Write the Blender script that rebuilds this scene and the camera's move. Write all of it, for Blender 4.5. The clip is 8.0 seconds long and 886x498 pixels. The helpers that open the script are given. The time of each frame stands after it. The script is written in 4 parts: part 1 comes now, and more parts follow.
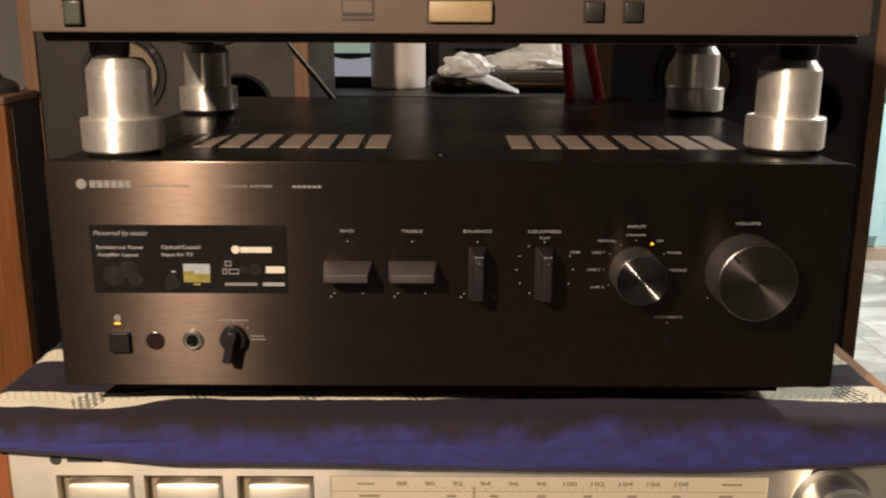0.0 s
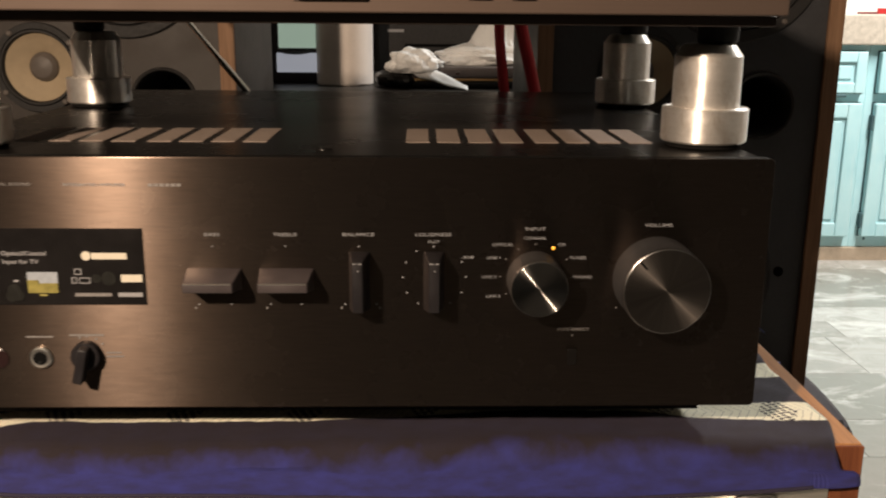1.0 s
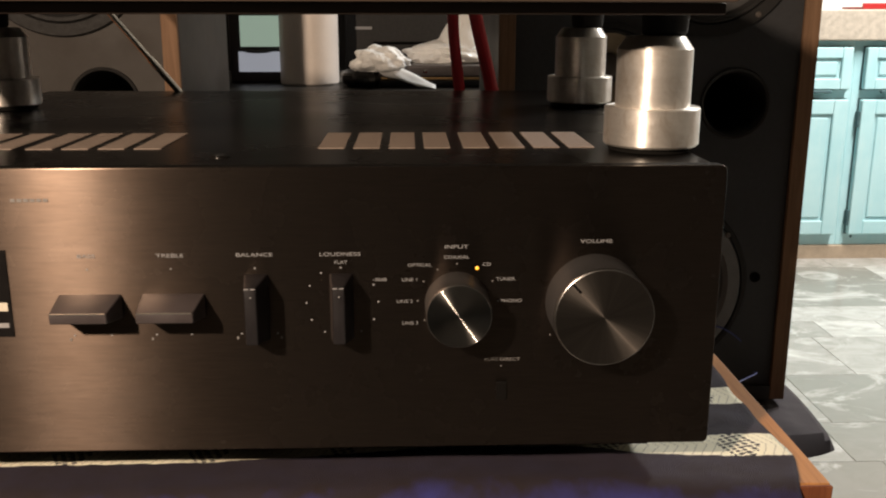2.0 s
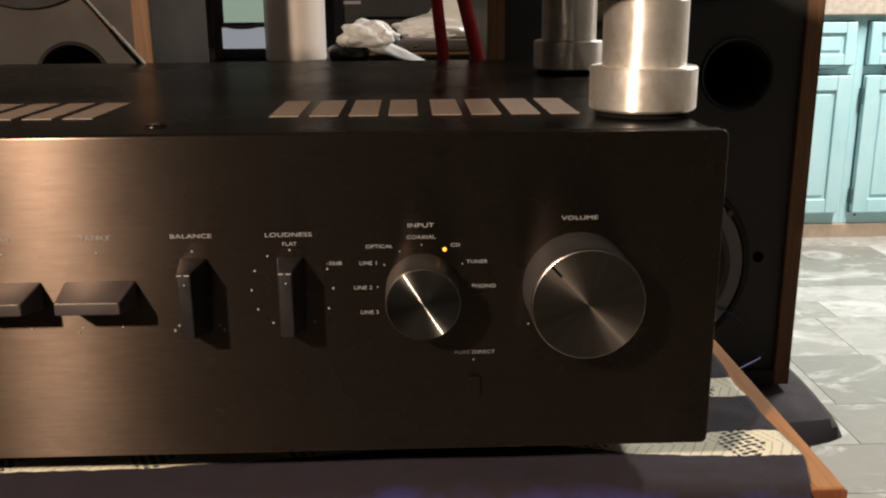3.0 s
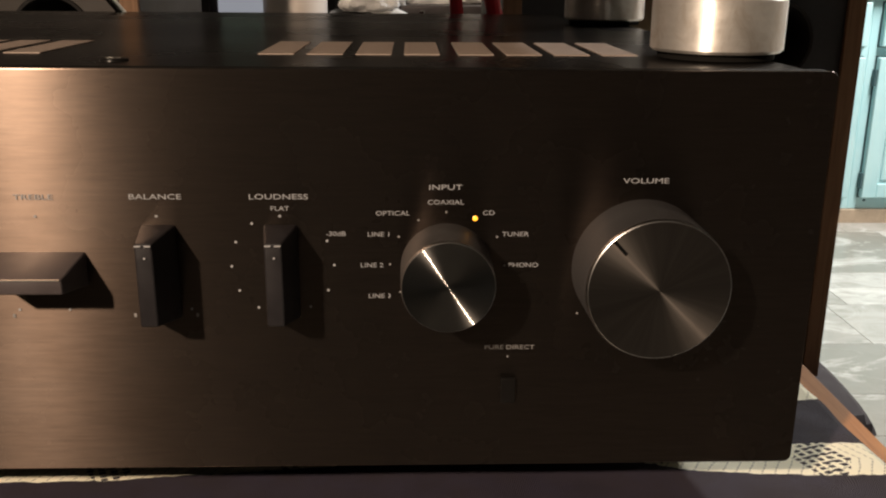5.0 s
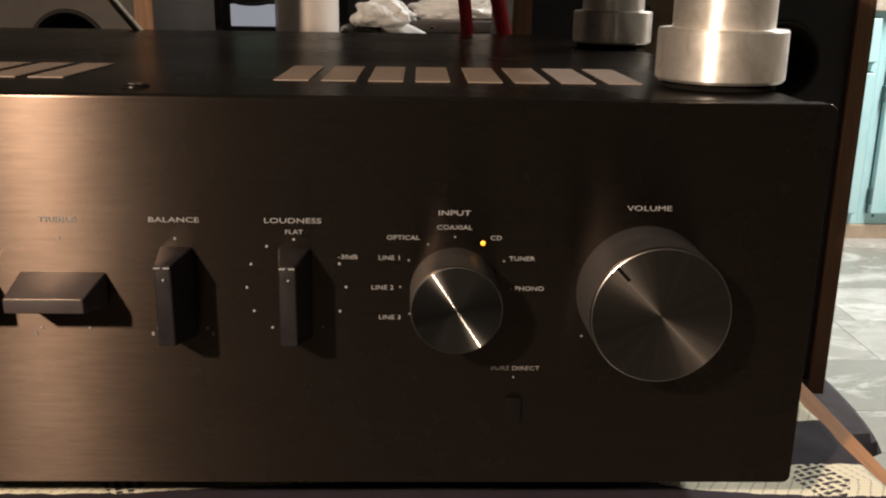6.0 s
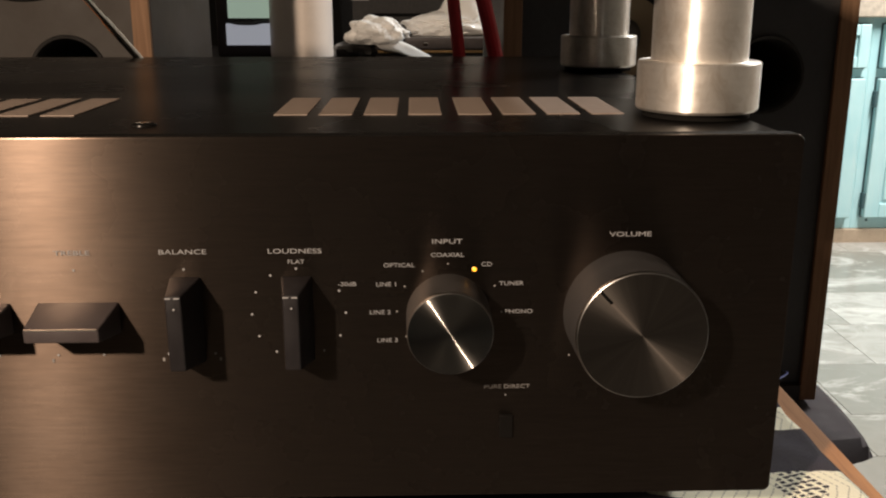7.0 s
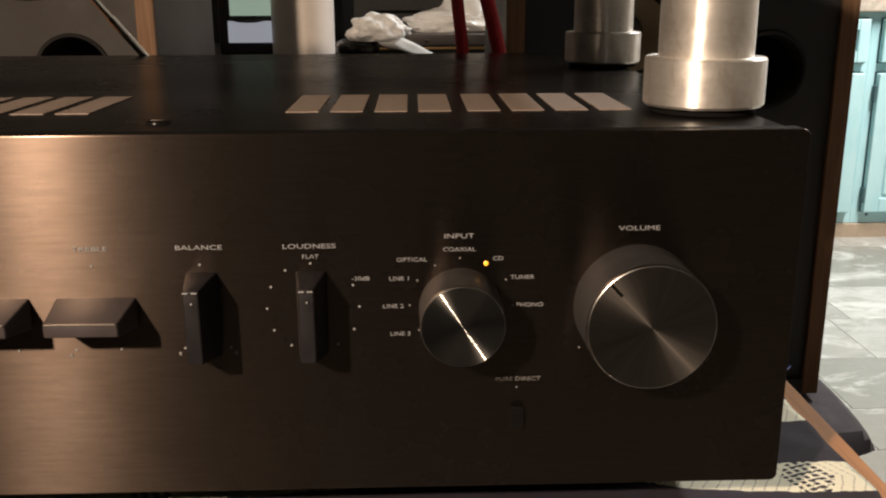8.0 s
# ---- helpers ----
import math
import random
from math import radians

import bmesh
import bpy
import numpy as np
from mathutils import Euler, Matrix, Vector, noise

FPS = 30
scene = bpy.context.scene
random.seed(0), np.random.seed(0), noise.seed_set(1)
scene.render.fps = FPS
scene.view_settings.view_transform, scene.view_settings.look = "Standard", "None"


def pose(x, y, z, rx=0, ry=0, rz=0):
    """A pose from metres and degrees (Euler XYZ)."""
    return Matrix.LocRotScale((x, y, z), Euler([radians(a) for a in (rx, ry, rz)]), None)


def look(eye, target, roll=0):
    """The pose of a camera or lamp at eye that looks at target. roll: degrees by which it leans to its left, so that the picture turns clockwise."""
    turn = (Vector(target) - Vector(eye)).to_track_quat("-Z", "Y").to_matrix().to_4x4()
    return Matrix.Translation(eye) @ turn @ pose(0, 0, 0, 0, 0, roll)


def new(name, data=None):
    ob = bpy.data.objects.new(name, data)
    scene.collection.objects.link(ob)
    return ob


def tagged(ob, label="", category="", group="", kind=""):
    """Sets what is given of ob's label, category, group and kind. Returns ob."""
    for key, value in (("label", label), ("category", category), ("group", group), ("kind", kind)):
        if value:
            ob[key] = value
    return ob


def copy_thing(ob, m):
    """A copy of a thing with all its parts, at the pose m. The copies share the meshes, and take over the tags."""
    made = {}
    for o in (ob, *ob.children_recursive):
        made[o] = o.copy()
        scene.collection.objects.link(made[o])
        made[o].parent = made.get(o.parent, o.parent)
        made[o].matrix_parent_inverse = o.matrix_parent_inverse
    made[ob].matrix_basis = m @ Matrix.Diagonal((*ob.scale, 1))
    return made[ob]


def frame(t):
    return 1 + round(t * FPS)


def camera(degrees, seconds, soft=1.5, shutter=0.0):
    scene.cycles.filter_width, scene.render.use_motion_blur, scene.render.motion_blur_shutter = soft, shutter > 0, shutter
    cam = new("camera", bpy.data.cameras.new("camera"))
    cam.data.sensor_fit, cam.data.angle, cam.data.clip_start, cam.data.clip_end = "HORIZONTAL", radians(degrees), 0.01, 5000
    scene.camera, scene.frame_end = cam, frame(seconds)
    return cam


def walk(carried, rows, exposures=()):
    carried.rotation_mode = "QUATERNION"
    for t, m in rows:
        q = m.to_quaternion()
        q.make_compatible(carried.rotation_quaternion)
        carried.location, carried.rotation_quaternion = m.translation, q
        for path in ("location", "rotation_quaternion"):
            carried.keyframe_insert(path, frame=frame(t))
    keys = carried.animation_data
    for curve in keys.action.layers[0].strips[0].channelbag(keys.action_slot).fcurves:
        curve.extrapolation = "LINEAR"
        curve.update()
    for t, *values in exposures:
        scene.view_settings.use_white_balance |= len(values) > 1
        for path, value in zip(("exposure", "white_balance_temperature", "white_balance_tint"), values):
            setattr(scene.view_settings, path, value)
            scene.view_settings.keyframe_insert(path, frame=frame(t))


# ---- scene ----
cam = camera(51.0, 8.0, 2.1, 0.4)
PATH = [
    (0, (-0.0047, -0.4939, 0.9767), (0.0001, 1.4440, 0.4821), 0.27),
    (0.5, (0.0184, -0.4746, 0.9769), (0.0513, 1.4620, 0.4783), 0.70),
    (1, (0.0447, -0.4423, 0.9661), (0.0977, 1.4951, 0.4727), 0.44),
    (1.5, (0.0746, -0.4140, 0.9636), (0.1416, 1.5231, 0.4704), 0.26),
    (1.7, (0.0775, -0.4031, 0.9634), (0.1473, 1.5342, 0.4714), 0.22),
    (3, (0.0988, -0.3421, 0.9486), (0.1651, 1.5847, 0.4165), -0.42),
    (3.5, (0.0981, -0.3211, 0.9401), (0.1689, 1.6006, 0.3903), -0.13),
    (4, (0.0883, -0.3029, 0.9312), (0.1529, 1.6146, 0.3663), -0.20),
    (5.3, (0.0920, -0.2700, 0.9256), (0.1617, 1.6452, 0.3537), 0.62),
    (5.5, (0.0900, -0.2720, 0.9279), (0.1495, 1.6487, 0.3736), 0.44),
    (6, (0.0910, -0.2798, 0.9321), (0.1438, 1.6422, 0.3818), 0.87),
    (6.5, (0.0900, -0.2883, 0.9388), (0.1486, 1.6374, 0.4019), 0.65),
    (7, (0.0917, -0.2953, 0.9424), (0.1509, 1.6320, 0.4113), 0.00),
    (7.5, (0.0923, -0.2970, 0.9420), (0.1521, 1.6310, 0.4134), -0.29),
    (8, (0.0874, -0.2999, 0.9430), (0.1473, 1.6254, 0.4048), -0.25),
]
walk(cam, [(t, look(eye, target, roll)) for t, eye, target, roll in PATH])

# ---- light ----
world = bpy.data.worlds.new("world")
scene.world = world
world.use_nodes = True
world.node_tree.nodes["Background"].inputs[0].default_value = (1.0, 0.95, 0.92, 1)
world.node_tree.nodes["Background"].inputs[1].default_value = 0.084


def lamp(name, kind, place, watts, colour, size, target=None, size_y=None):
    d = bpy.data.lights.new(name, kind)
    d.energy, d.color = watts, colour
    if kind == "AREA":
        d.shape, d.size, d.size_y = "RECTANGLE", size, size_y or size
    else:
        d.shadow_soft_size = size
    ob = new(name, d)
    ob.matrix_world = look(place, target) if target else pose(*place)
    return ob


room = lamp("room_lamp", "SPOT", (-0.41, -0.82, 1.34), 77.0, (1.0, 0.765, 0.565), 0.022, (0.0, 0.1, 0.8))
room.data.spot_size, room.data.spot_blend = radians(130), 0.5
lamp("kitchen_lamp", "AREA", (2.0, 2.1, 2.42), 128.0, (1.0, 0.97, 0.92), 0.25, (2.0, 2.1, 0), 1.2)
scene.view_settings.exposure = 0.0

# ---- materials ----


def mat(name, colour, rough=0.5, metal=0.0, spec=0.5, aniso=0.0, tangent=None, coat=0.0):
    """A principled material; returns it with its node tree and shader."""
    m = bpy.data.materials.new(name)
    m.use_nodes = True
    nt = m.node_tree
    b = nt.nodes["Principled BSDF"]
    b.inputs["Base Color"].default_value = (*colour, 1)
    b.inputs["Roughness"].default_value = rough
    b.inputs["Metallic"].default_value = metal
    b.inputs["Specular IOR Level"].default_value = spec
    b.inputs["Anisotropic"].default_value = aniso
    b.inputs["Coat Weight"].default_value = coat
    if tangent == "z":
        v = nt.nodes.new("ShaderNodeCombineXYZ")
        v.inputs[2].default_value = 1
        nt.links.new(v.outputs[0], b.inputs["Tangent"])
    if tangent == "radial":
        tc = nt.nodes.new("ShaderNodeTexCoord")
        mul = nt.nodes.new("ShaderNodeVectorMath")
        mul.operation = "MULTIPLY"
        mul.inputs[1].default_value = (1, 0, 1)
        nt.links.new(tc.outputs["Object"], mul.inputs[0])
        nrm = nt.nodes.new("ShaderNodeVectorMath")
        nrm.operation = "NORMALIZE"
        nt.links.new(mul.outputs[0], nrm.inputs[0])
        nt.links.new(nrm.outputs[0], b.inputs["Tangent"])
    return m, nt, b


def coords(nt, scale=(1, 1, 1), which="Object"):
    tc = nt.nodes.new("ShaderNodeTexCoord")
    mp = nt.nodes.new("ShaderNodeMapping")
    mp.inputs["Scale"].default_value = scale
    nt.links.new(tc.outputs[which], mp.inputs[0])
    return mp.outputs[0]


def noise_tex(nt, vec, scale, detail=4, rough=0.6, distort=0.0):
    n = nt.nodes.new("ShaderNodeTexNoise")
    n.inputs["Scale"].default_value = scale
    n.inputs["Detail"].default_value = detail
    n.inputs["Roughness"].default_value = rough
    n.inputs["Distortion"].default_value = distort
    nt.links.new(vec, n.inputs["Vector"])
    return n.outputs["Fac"]


def ramp(nt, fac, stops):
    r = nt.nodes.new("ShaderNodeValToRGB")
    e = r.color_ramp.elements
    while len(e) < len(stops):
        e.new(0.5)
    for k, (p, c) in zip(e, stops):
        k.position = p
        k.color = (*c, 1) if len(c) == 3 else c
    nt.links.new(fac, r.inputs[0])
    return r.outputs[0]


def span(nt, fac, a, b, c, d):
    r = nt.nodes.new("ShaderNodeMapRange")
    for i, v in enumerate((a, b, c, d)):
        r.inputs[1 + i].default_value = v
    nt.links.new(fac, r.inputs[0])
    return r.outputs[0]


def bump(nt, b, fac, strength=0.2, dist=0.001):
    n = nt.nodes.new("ShaderNodeBump")
    n.inputs["Strength"].default_value = strength
    n.inputs["Distance"].default_value = dist
    nt.links.new(fac, n.inputs["Height"])
    nt.links.new(n.outputs[0], b.inputs["Normal"])


def calc(nt, op, a, b=None, c=None):
    n = nt.nodes.new("ShaderNodeMath")
    n.operation = op
    for i, v in enumerate((a, b, c)):
        if v is None:
            continue
        if isinstance(v, (int, float)):
            n.inputs[i].default_value = v
        else:
            nt.links.new(v, n.inputs[i])
    return n.outputs[0]


def mixc(nt, fac, a, b):
    n = nt.nodes.new("ShaderNodeMix")
    n.data_type = "RGBA"
    for i, v in ((0, fac), (6, a), (7, b)):
        if isinstance(v, (int, float)):
            n.inputs[i].default_value = v
        elif isinstance(v, tuple):
            n.inputs[i].default_value = (*v, 1)
        else:
            nt.links.new(v, n.inputs[i])
    return n.outputs[2]


def plain(name, colour, rough=0.5, metal=0.0, vary=0.15, scale=40, bumps=0.05, **k):
    """Colour with soft mottling, uneven gloss and a fine relief."""
    m, nt, b = mat(name, colour, rough, metal, **k)
    v = coords(nt)
    big = noise_tex(nt, v, scale)
    fine = noise_tex(nt, v, scale * 14, 2)
    both = calc(nt, "ADD", calc(nt, "MULTIPLY", big, 0.6), calc(nt, "MULTIPLY", fine, 0.4))
    lo = tuple(c * (1 - vary) for c in colour)
    hi = tuple(min(1, c * (1 + vary)) for c in colour)
    nt.links.new(ramp(nt, both, [(0.3, lo), (0.7, hi)]), b.inputs["Base Color"])
    nt.links.new(span(nt, big, 0.3, 0.7, max(0.02, rough * 0.85), min(1, rough * 1.15)), b.inputs["Roughness"])
    if bumps:
        bump(nt, b, fine, bumps, 0.0006)
    return m


def brushed(name, colour, rough, aniso, tangent, grain, vary=0.18, bumps=0.03, metal=1.0):
    """Brushed or turned metal with a grain drawn out along one way."""
    m, nt, b = mat(name, colour, rough, metal, aniso=aniso, tangent=tangent)
    g = noise_tex(nt, coords(nt, grain), 1.0, 5, 0.7)
    soil = noise_tex(nt, coords(nt), 28, 4)
    lo, hi = tuple(c * (1 - vary) for c in colour), tuple(min(1, c * (1 + vary)) for c in colour)
    nt.links.new(ramp(nt, g, [(0.3, lo), (0.7, hi)]), b.inputs["Base Color"])
    nt.links.new(span(nt, soil, 0.3, 0.75, rough * 0.9, rough * 1.12), b.inputs["Roughness"])
    if bumps:
        bump(nt, b, g, bumps, 0.0004)
    return m


def streak(m, colour, rough, aniso, weight, tangent="z"):
    """Adds a long, thin sheen, as fine parallel or turned scratches give it."""
    nt = m.node_tree
    b = nt.nodes["Principled BSDF"]
    g = nt.nodes.new("ShaderNodeBsdfAnisotropic")
    g.inputs["Color"].default_value = (*colour, 1)
    g.inputs["Roughness"].default_value = rough
    g.inputs["Anisotropy"].default_value = -aniso
    nt.links.new(b.inputs["Tangent"].links[0].from_socket, g.inputs["Tangent"])
    if b.inputs["Normal"].links:
        nt.links.new(b.inputs["Normal"].links[0].from_socket, g.inputs["Normal"])
    add = nt.nodes.new("ShaderNodeMixShader")
    add.inputs[0].default_value = weight
    nt.links.new(nt.nodes["Material Output"].inputs["Surface"].links[0].from_socket, add.inputs[1])
    nt.links.new(g.outputs[0], add.inputs[2])
    nt.links.new(add.outputs[0], nt.nodes["Material Output"].inputs["Surface"])
    return g


M_PANEL = brushed("black_brushed_aluminium", (0.051, 0.044, 0.040), 0.27, 1.0, "z", (26, 26, 1500), 0.10, 0.02, 0.95)
sheen_ = streak(M_PANEL, (0.085, 0.066, 0.054), 0.275, 0.70, 0.38)
nt_ = M_PANEL.node_tree
streak(M_PANEL, (0.070, 0.062, 0.056), 0.60, 0.30, 0.07)
drag_ = noise_tex(nt_, coords(nt_, (70, 70, 800)), 1.0, 4, 0.7)
smear_ = noise_tex(nt_, coords(nt_, (9, 9, 16)), 1.0, 4, 0.6)
nt_.links.new(ramp(nt_, calc(nt_, "ADD", calc(nt_, "MULTIPLY", drag_, 0.7), calc(nt_, "MULTIPLY", smear_, 0.3)), [(0.32, (0.078, 0.050, 0.034)), (0.68, (0.138, 0.092, 0.065))]), sheen_.inputs["Color"])
M_KNOB = brushed("turned_black_aluminium", (0.076, 0.070, 0.066), 0.44, 0.82, "radial", (60, 60, 60), 0.06, 0.0, 0.9)
M_KNOBSMALL = brushed("bright_turned_black_aluminium", (0.085, 0.082, 0.079), 0.36, 1.0, "radial", (60, 60, 60), 0.06, 0.0, 1.0)
streak(M_KNOB, (0.080, 0.066, 0.058), 0.30, 0.80, 0.06)
nt_ = M_KNOB.node_tree
# rays of reflected light on the volume knob, put into its colour by angle
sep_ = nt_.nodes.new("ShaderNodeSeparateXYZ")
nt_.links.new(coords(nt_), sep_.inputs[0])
rays_ = nt_.nodes.new("ShaderNodeCombineXYZ")
nt_.links.new(calc(nt_, "ARCTAN2", sep_.outputs[2], sep_.outputs[0]), rays_.inputs[0])
nt_.links.new(ramp(nt_, noise_tex(nt_, rays_.outputs[0], 4.5, 3, 0.6), [(0.3, (0.052, 0.047, 0.043)), (0.7, (0.078, 0.071, 0.065))]), nt_.nodes["Principled BSDF"].inputs["Base Color"])
streak(M_KNOBSMALL, (0.50, 0.48, 0.45), 0.22, 0.94, 0.28)
M_KNOBSIDE = brushed("knob_rim_black", (0.066, 0.065, 0.067), 0.52, 0.3, None, (40, 2000, 40), 0.08, 0.01, 0.6)
M_KNOBRIM = brushed("grey_brown_knob_rim", (0.100, 0.095, 0.093), 0.46, 0.3, None, (40, 2000, 40), 0.1, 0.01, 0.7)
M_KNOBEDGE = brushed("bright_knob_edge", (0.34, 0.335, 0.33), 0.32, 0.0, None, (60, 60, 60), 0.05, 0.0)
M_ALU = brushed("satin_aluminium", (0.90, 0.87, 0.83), 0.47, 0.85, "z", (90, 90, 500), 0.04, 0.006)
nt_, b_ = M_ALU.node_tree, M_ALU.node_tree.nodes["Principled BSDF"]
blot_ = noise_tex(nt_, coords(nt_), 95, 5, 0.62, 0.8)
nt_.links.new(span(nt_, blot_, 0.38, 0.68, 0.34, 0.54), b_.inputs["Roughness"])
# cloudy tarnish and a broad worn sheen over the brushed one
cloud_ = noise_tex(nt_, coords(nt_, (1, 1, 0.6)), 130, 6, 0.7, 1.2)
col_ = b_.inputs["Base Color"].links[0].from_socket
nt_.links.new(mixc(nt_, span(nt_, cloud_, 0.44, 0.74, 0.0, 0.65), col_, (0.64, 0.57, 0.49)), b_.inputs["Base Color"])
broad_ = nt_.nodes.new("ShaderNodeBsdfPrincipled")
for k_ in ("Base Color", "Normal"):
    nt_.links.new(b_.inputs[k_].links[0].from_socket, broad_.inputs[k_])
broad_.inputs["Metallic"].default_value, broad_.inputs["Roughness"].default_value = 0.95, 0.66
mix_ = nt_.nodes.new("ShaderNodeMixShader")
mix_.inputs[0].default_value = 0.34
nt_.links.new(b_.outputs[0], mix_.inputs[1])
nt_.links.new(broad_.outputs[0], mix_.inputs[2])
nt_.links.new(mix_.outputs[0], nt_.nodes["Material Output"].inputs["Surface"])
M_CHROME = plain("polished_chrome", (0.8, 0.78, 0.74), 0.12, 1.0, 0.05, 60, 0.0)
M_CASE = plain("black_satin_steel", (0.0075, 0.0068, 0.0064), 0.27, 0.0, 0.15, 9, 0.006, spec=0.11)
M_PLASTIC = plain("black_plastic", (0.022, 0.021, 0.020), 0.36, 0.0, 0.2, 120, 0.06)
M_GREYPLASTIC = plain("charcoal_plastic", (0.054, 0.045, 0.046), 0.36, 0.0, 0.15, 120, 0.05)
M_BARPLASTIC = plain("matt_black_plastic", (0.014, 0.0125, 0.014), 0.42, 0.0, 0.2, 120, 0.05, spec=0.35)
M_RUBBER = plain("black_rubber", (0.012, 0.011, 0.011), 0.7, 0.0, 0.2, 200, 0.1)
M_PAD = plain("black_felted_rubber", (0.006, 0.0055, 0.005), 0.85, 0.0, 0.2, 200, 0.1, spec=0.1)
M_HOLE = plain("dark_opening", (0.003, 0.003, 0.003), 0.9, 0.0, 0.2, 60, 0.0, spec=0.1)
M_GRILLE = plain("tan_lacquered_grille", (0.32, 0.255, 0.215), 0.5, 0.25, 0.10, 180, 0.2)
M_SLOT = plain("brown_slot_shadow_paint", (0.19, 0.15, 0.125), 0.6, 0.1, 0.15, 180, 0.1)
M_INK = plain("pale_grey_ink", (0.27, 0.27, 0.28), 0.6, 0.0, 0.1, 400, 0.0)
M_INKDIM = plain("worn_grey_ink", (0.19, 0.18, 0.175), 0.6, 0.0, 0.25, 400, 0.0)
M_INKFAINT = plain("rubbed_off_ink", (0.085, 0.080, 0.076), 0.6, 0.0, 0.3, 400, 0.0)
M_DARKINK = plain("dark_ink", (0.05, 0.045, 0.04), 0.6, 0.0, 0.2, 400, 0.0)
M_STICKER = plain("black_glossy_label", (0.010, 0.009, 0.009), 0.22, 0.0, 0.3, 60, 0.01)
M_CREAMINK = plain("cream_label_ink", (0.60, 0.56, 0.46), 0.5, 0.0, 0.05, 300, 0.0)
M_SKYINK = plain("pale_blue_ink", (0.30, 0.33, 0.37), 0.5, 0.0, 0.2, 300, 0.0)
M_FIELDINK = plain("yellow_green_ink", (0.23, 0.20, 0.05), 0.5, 0.0, 0.5, 260, 0.0)
M_GREYINK = plain("dim_brown_ink", (0.0095, 0.0095, 0.008), 0.5, 0.0, 0.5, 260, 0.0, spec=0.3)
M_DECK = brushed("champagne_satin_metal", (0.120, 0.086, 0.069), 0.70, 0.3, "z", (9, 9, 1200), 0.05, 0.008, 0.5)
M_DECKLIP = plain("brown_enamel_lip", (0.026, 0.015, 0.010), 0.6, 0.1, 0.1, 30, 0.03)
M_IVORY = plain("ivory_plastic", (0.29, 0.21, 0.12), 0.4, 0.0, 0.06, 40, 0.02)
M_GREENKEY = plain("dull_green_plastic", (0.028, 0.034, 0.021), 0.3, 0.0, 0.2, 60, 0.02)
M_SILVER = brushed("silver_satin_aluminium", (0.92, 0.87, 0.78), 0.50, 0.5, "z", (12, 12, 1500), 0.04, 0.008)
M_DIAL = plain("cream_dial_glass", (0.54, 0.48, 0.38), 0.2, 0.0, 0.06, 30, 0.0)
M_CONE = plain("cream_paper_cone", (0.36, 0.285, 0.19), 0.8, 0.0, 0.12, 90, 0.15)
M_CAP = plain("grey_dust_cap", (0.10, 0.085, 0.075), 0.6, 0.0, 0.15, 80, 0.05)
M_LITROLL = plain("lit_rubber_surround", (0.17, 0.17, 0.175), 0.45, 0.0, 0.15, 80, 0.05)
M_WOOFER = plain("black_paper_cone", (0.055, 0.054, 0.055), 0.5, 0.0, 0.2, 80, 0.1)
M_SENSOR = plain("dark_red_sensor_window", (0.020, 0.010, 0.010), 0.25, 0.0, 0.2, 60, 0.0)
M_HEM = plain("dark_plum_stitching", (0.022, 0.018, 0.040), 0.9, 0.0, 0.3, 200, 0.4)
M_RED = plain("red_vinyl_cable", (0.50, 0.022, 0.034), 0.38, 0.0, 0.15, 60, 0.04)
M_BLUEWIRE = plain("blue_wire", (0.06, 0.08, 0.25), 0.4, 0.0, 0.1, 60, 0.02)
M_WALL = plain("cream_wall_plaster", (0.70, 0.66, 0.58), 0.85, 0.0, 0.05, 4, 0.1)
M_WALLDIM = plain("dimmed_unseen_wall", (0.21, 0.175, 0.145), 0.85, 0.0, 0.06, 4, 0.1)
M_CEIL = plain("white_ceiling_paint", (0.78, 0.76, 0.72), 0.9, 0.0, 0.04, 4, 0.08)
M_DARKWOOD = plain("dark_stained_board", (0.020, 0.016, 0.013), 0.45, 0.0, 0.3, 14, 0.05)
M_BLACKCLOTH = plain("faded_black_cloth", (0.048, 0.040, 0.046), 0.95, 0.0, 0.25, 60, 0.4)
M_CAN = plain("pale_satin_tin", (0.88, 0.80, 0.74), 0.45, 0.1, 0.05, 20, 0.02)
M_BAG = plain("white_plastic_film", (0.84, 0.84, 0.83), 0.42, 0.0, 0.05, 30, 0.05)
M_GOLDTRIM = plain("brass_coloured_edge", (0.62, 0.42, 0.20), 0.3, 0.9, 0.1, 30, 0.02)
M_FIGURE = plain("dark_bronze_paint", (0.035, 0.032, 0.032), 0.45, 0.2, 0.3, 60, 0.1)
M_GROUT = plain("grey_grout", (0.31, 0.295, 0.265), 0.8, 0.0, 0.2, 30, 0.1)
M_GRANITE = plain("beige_speckled_granite", (0.46, 0.40, 0.33), 0.4, 0.0, 0.28, 45, 0.02)
M_PLINTH = plain("sandy_brown_plinth", (0.42, 0.32, 0.23), 0.6, 0.0, 0.25, 20, 0.05)
M_WORNSHADE = plain("dark_worn_and_shade_paint", (0.05, 0.10, 0.11), 0.7, 0.0, 0.3, 60, 0.05)
M_DIALINK = plain("tan_dial_ink", (0.24, 0.195, 0.135), 0.6, 0.0, 0.2, 400, 0.0)
M_SATIN = plain("satin_chrome", (0.85, 0.83, 0.78), 0.34, 1.0, 0.04, 60, 0.0)
M_REDTRAY = plain("red_enamel", (0.36, 0.02, 0.02), 0.35, 0.0, 0.1, 30, 0.02)


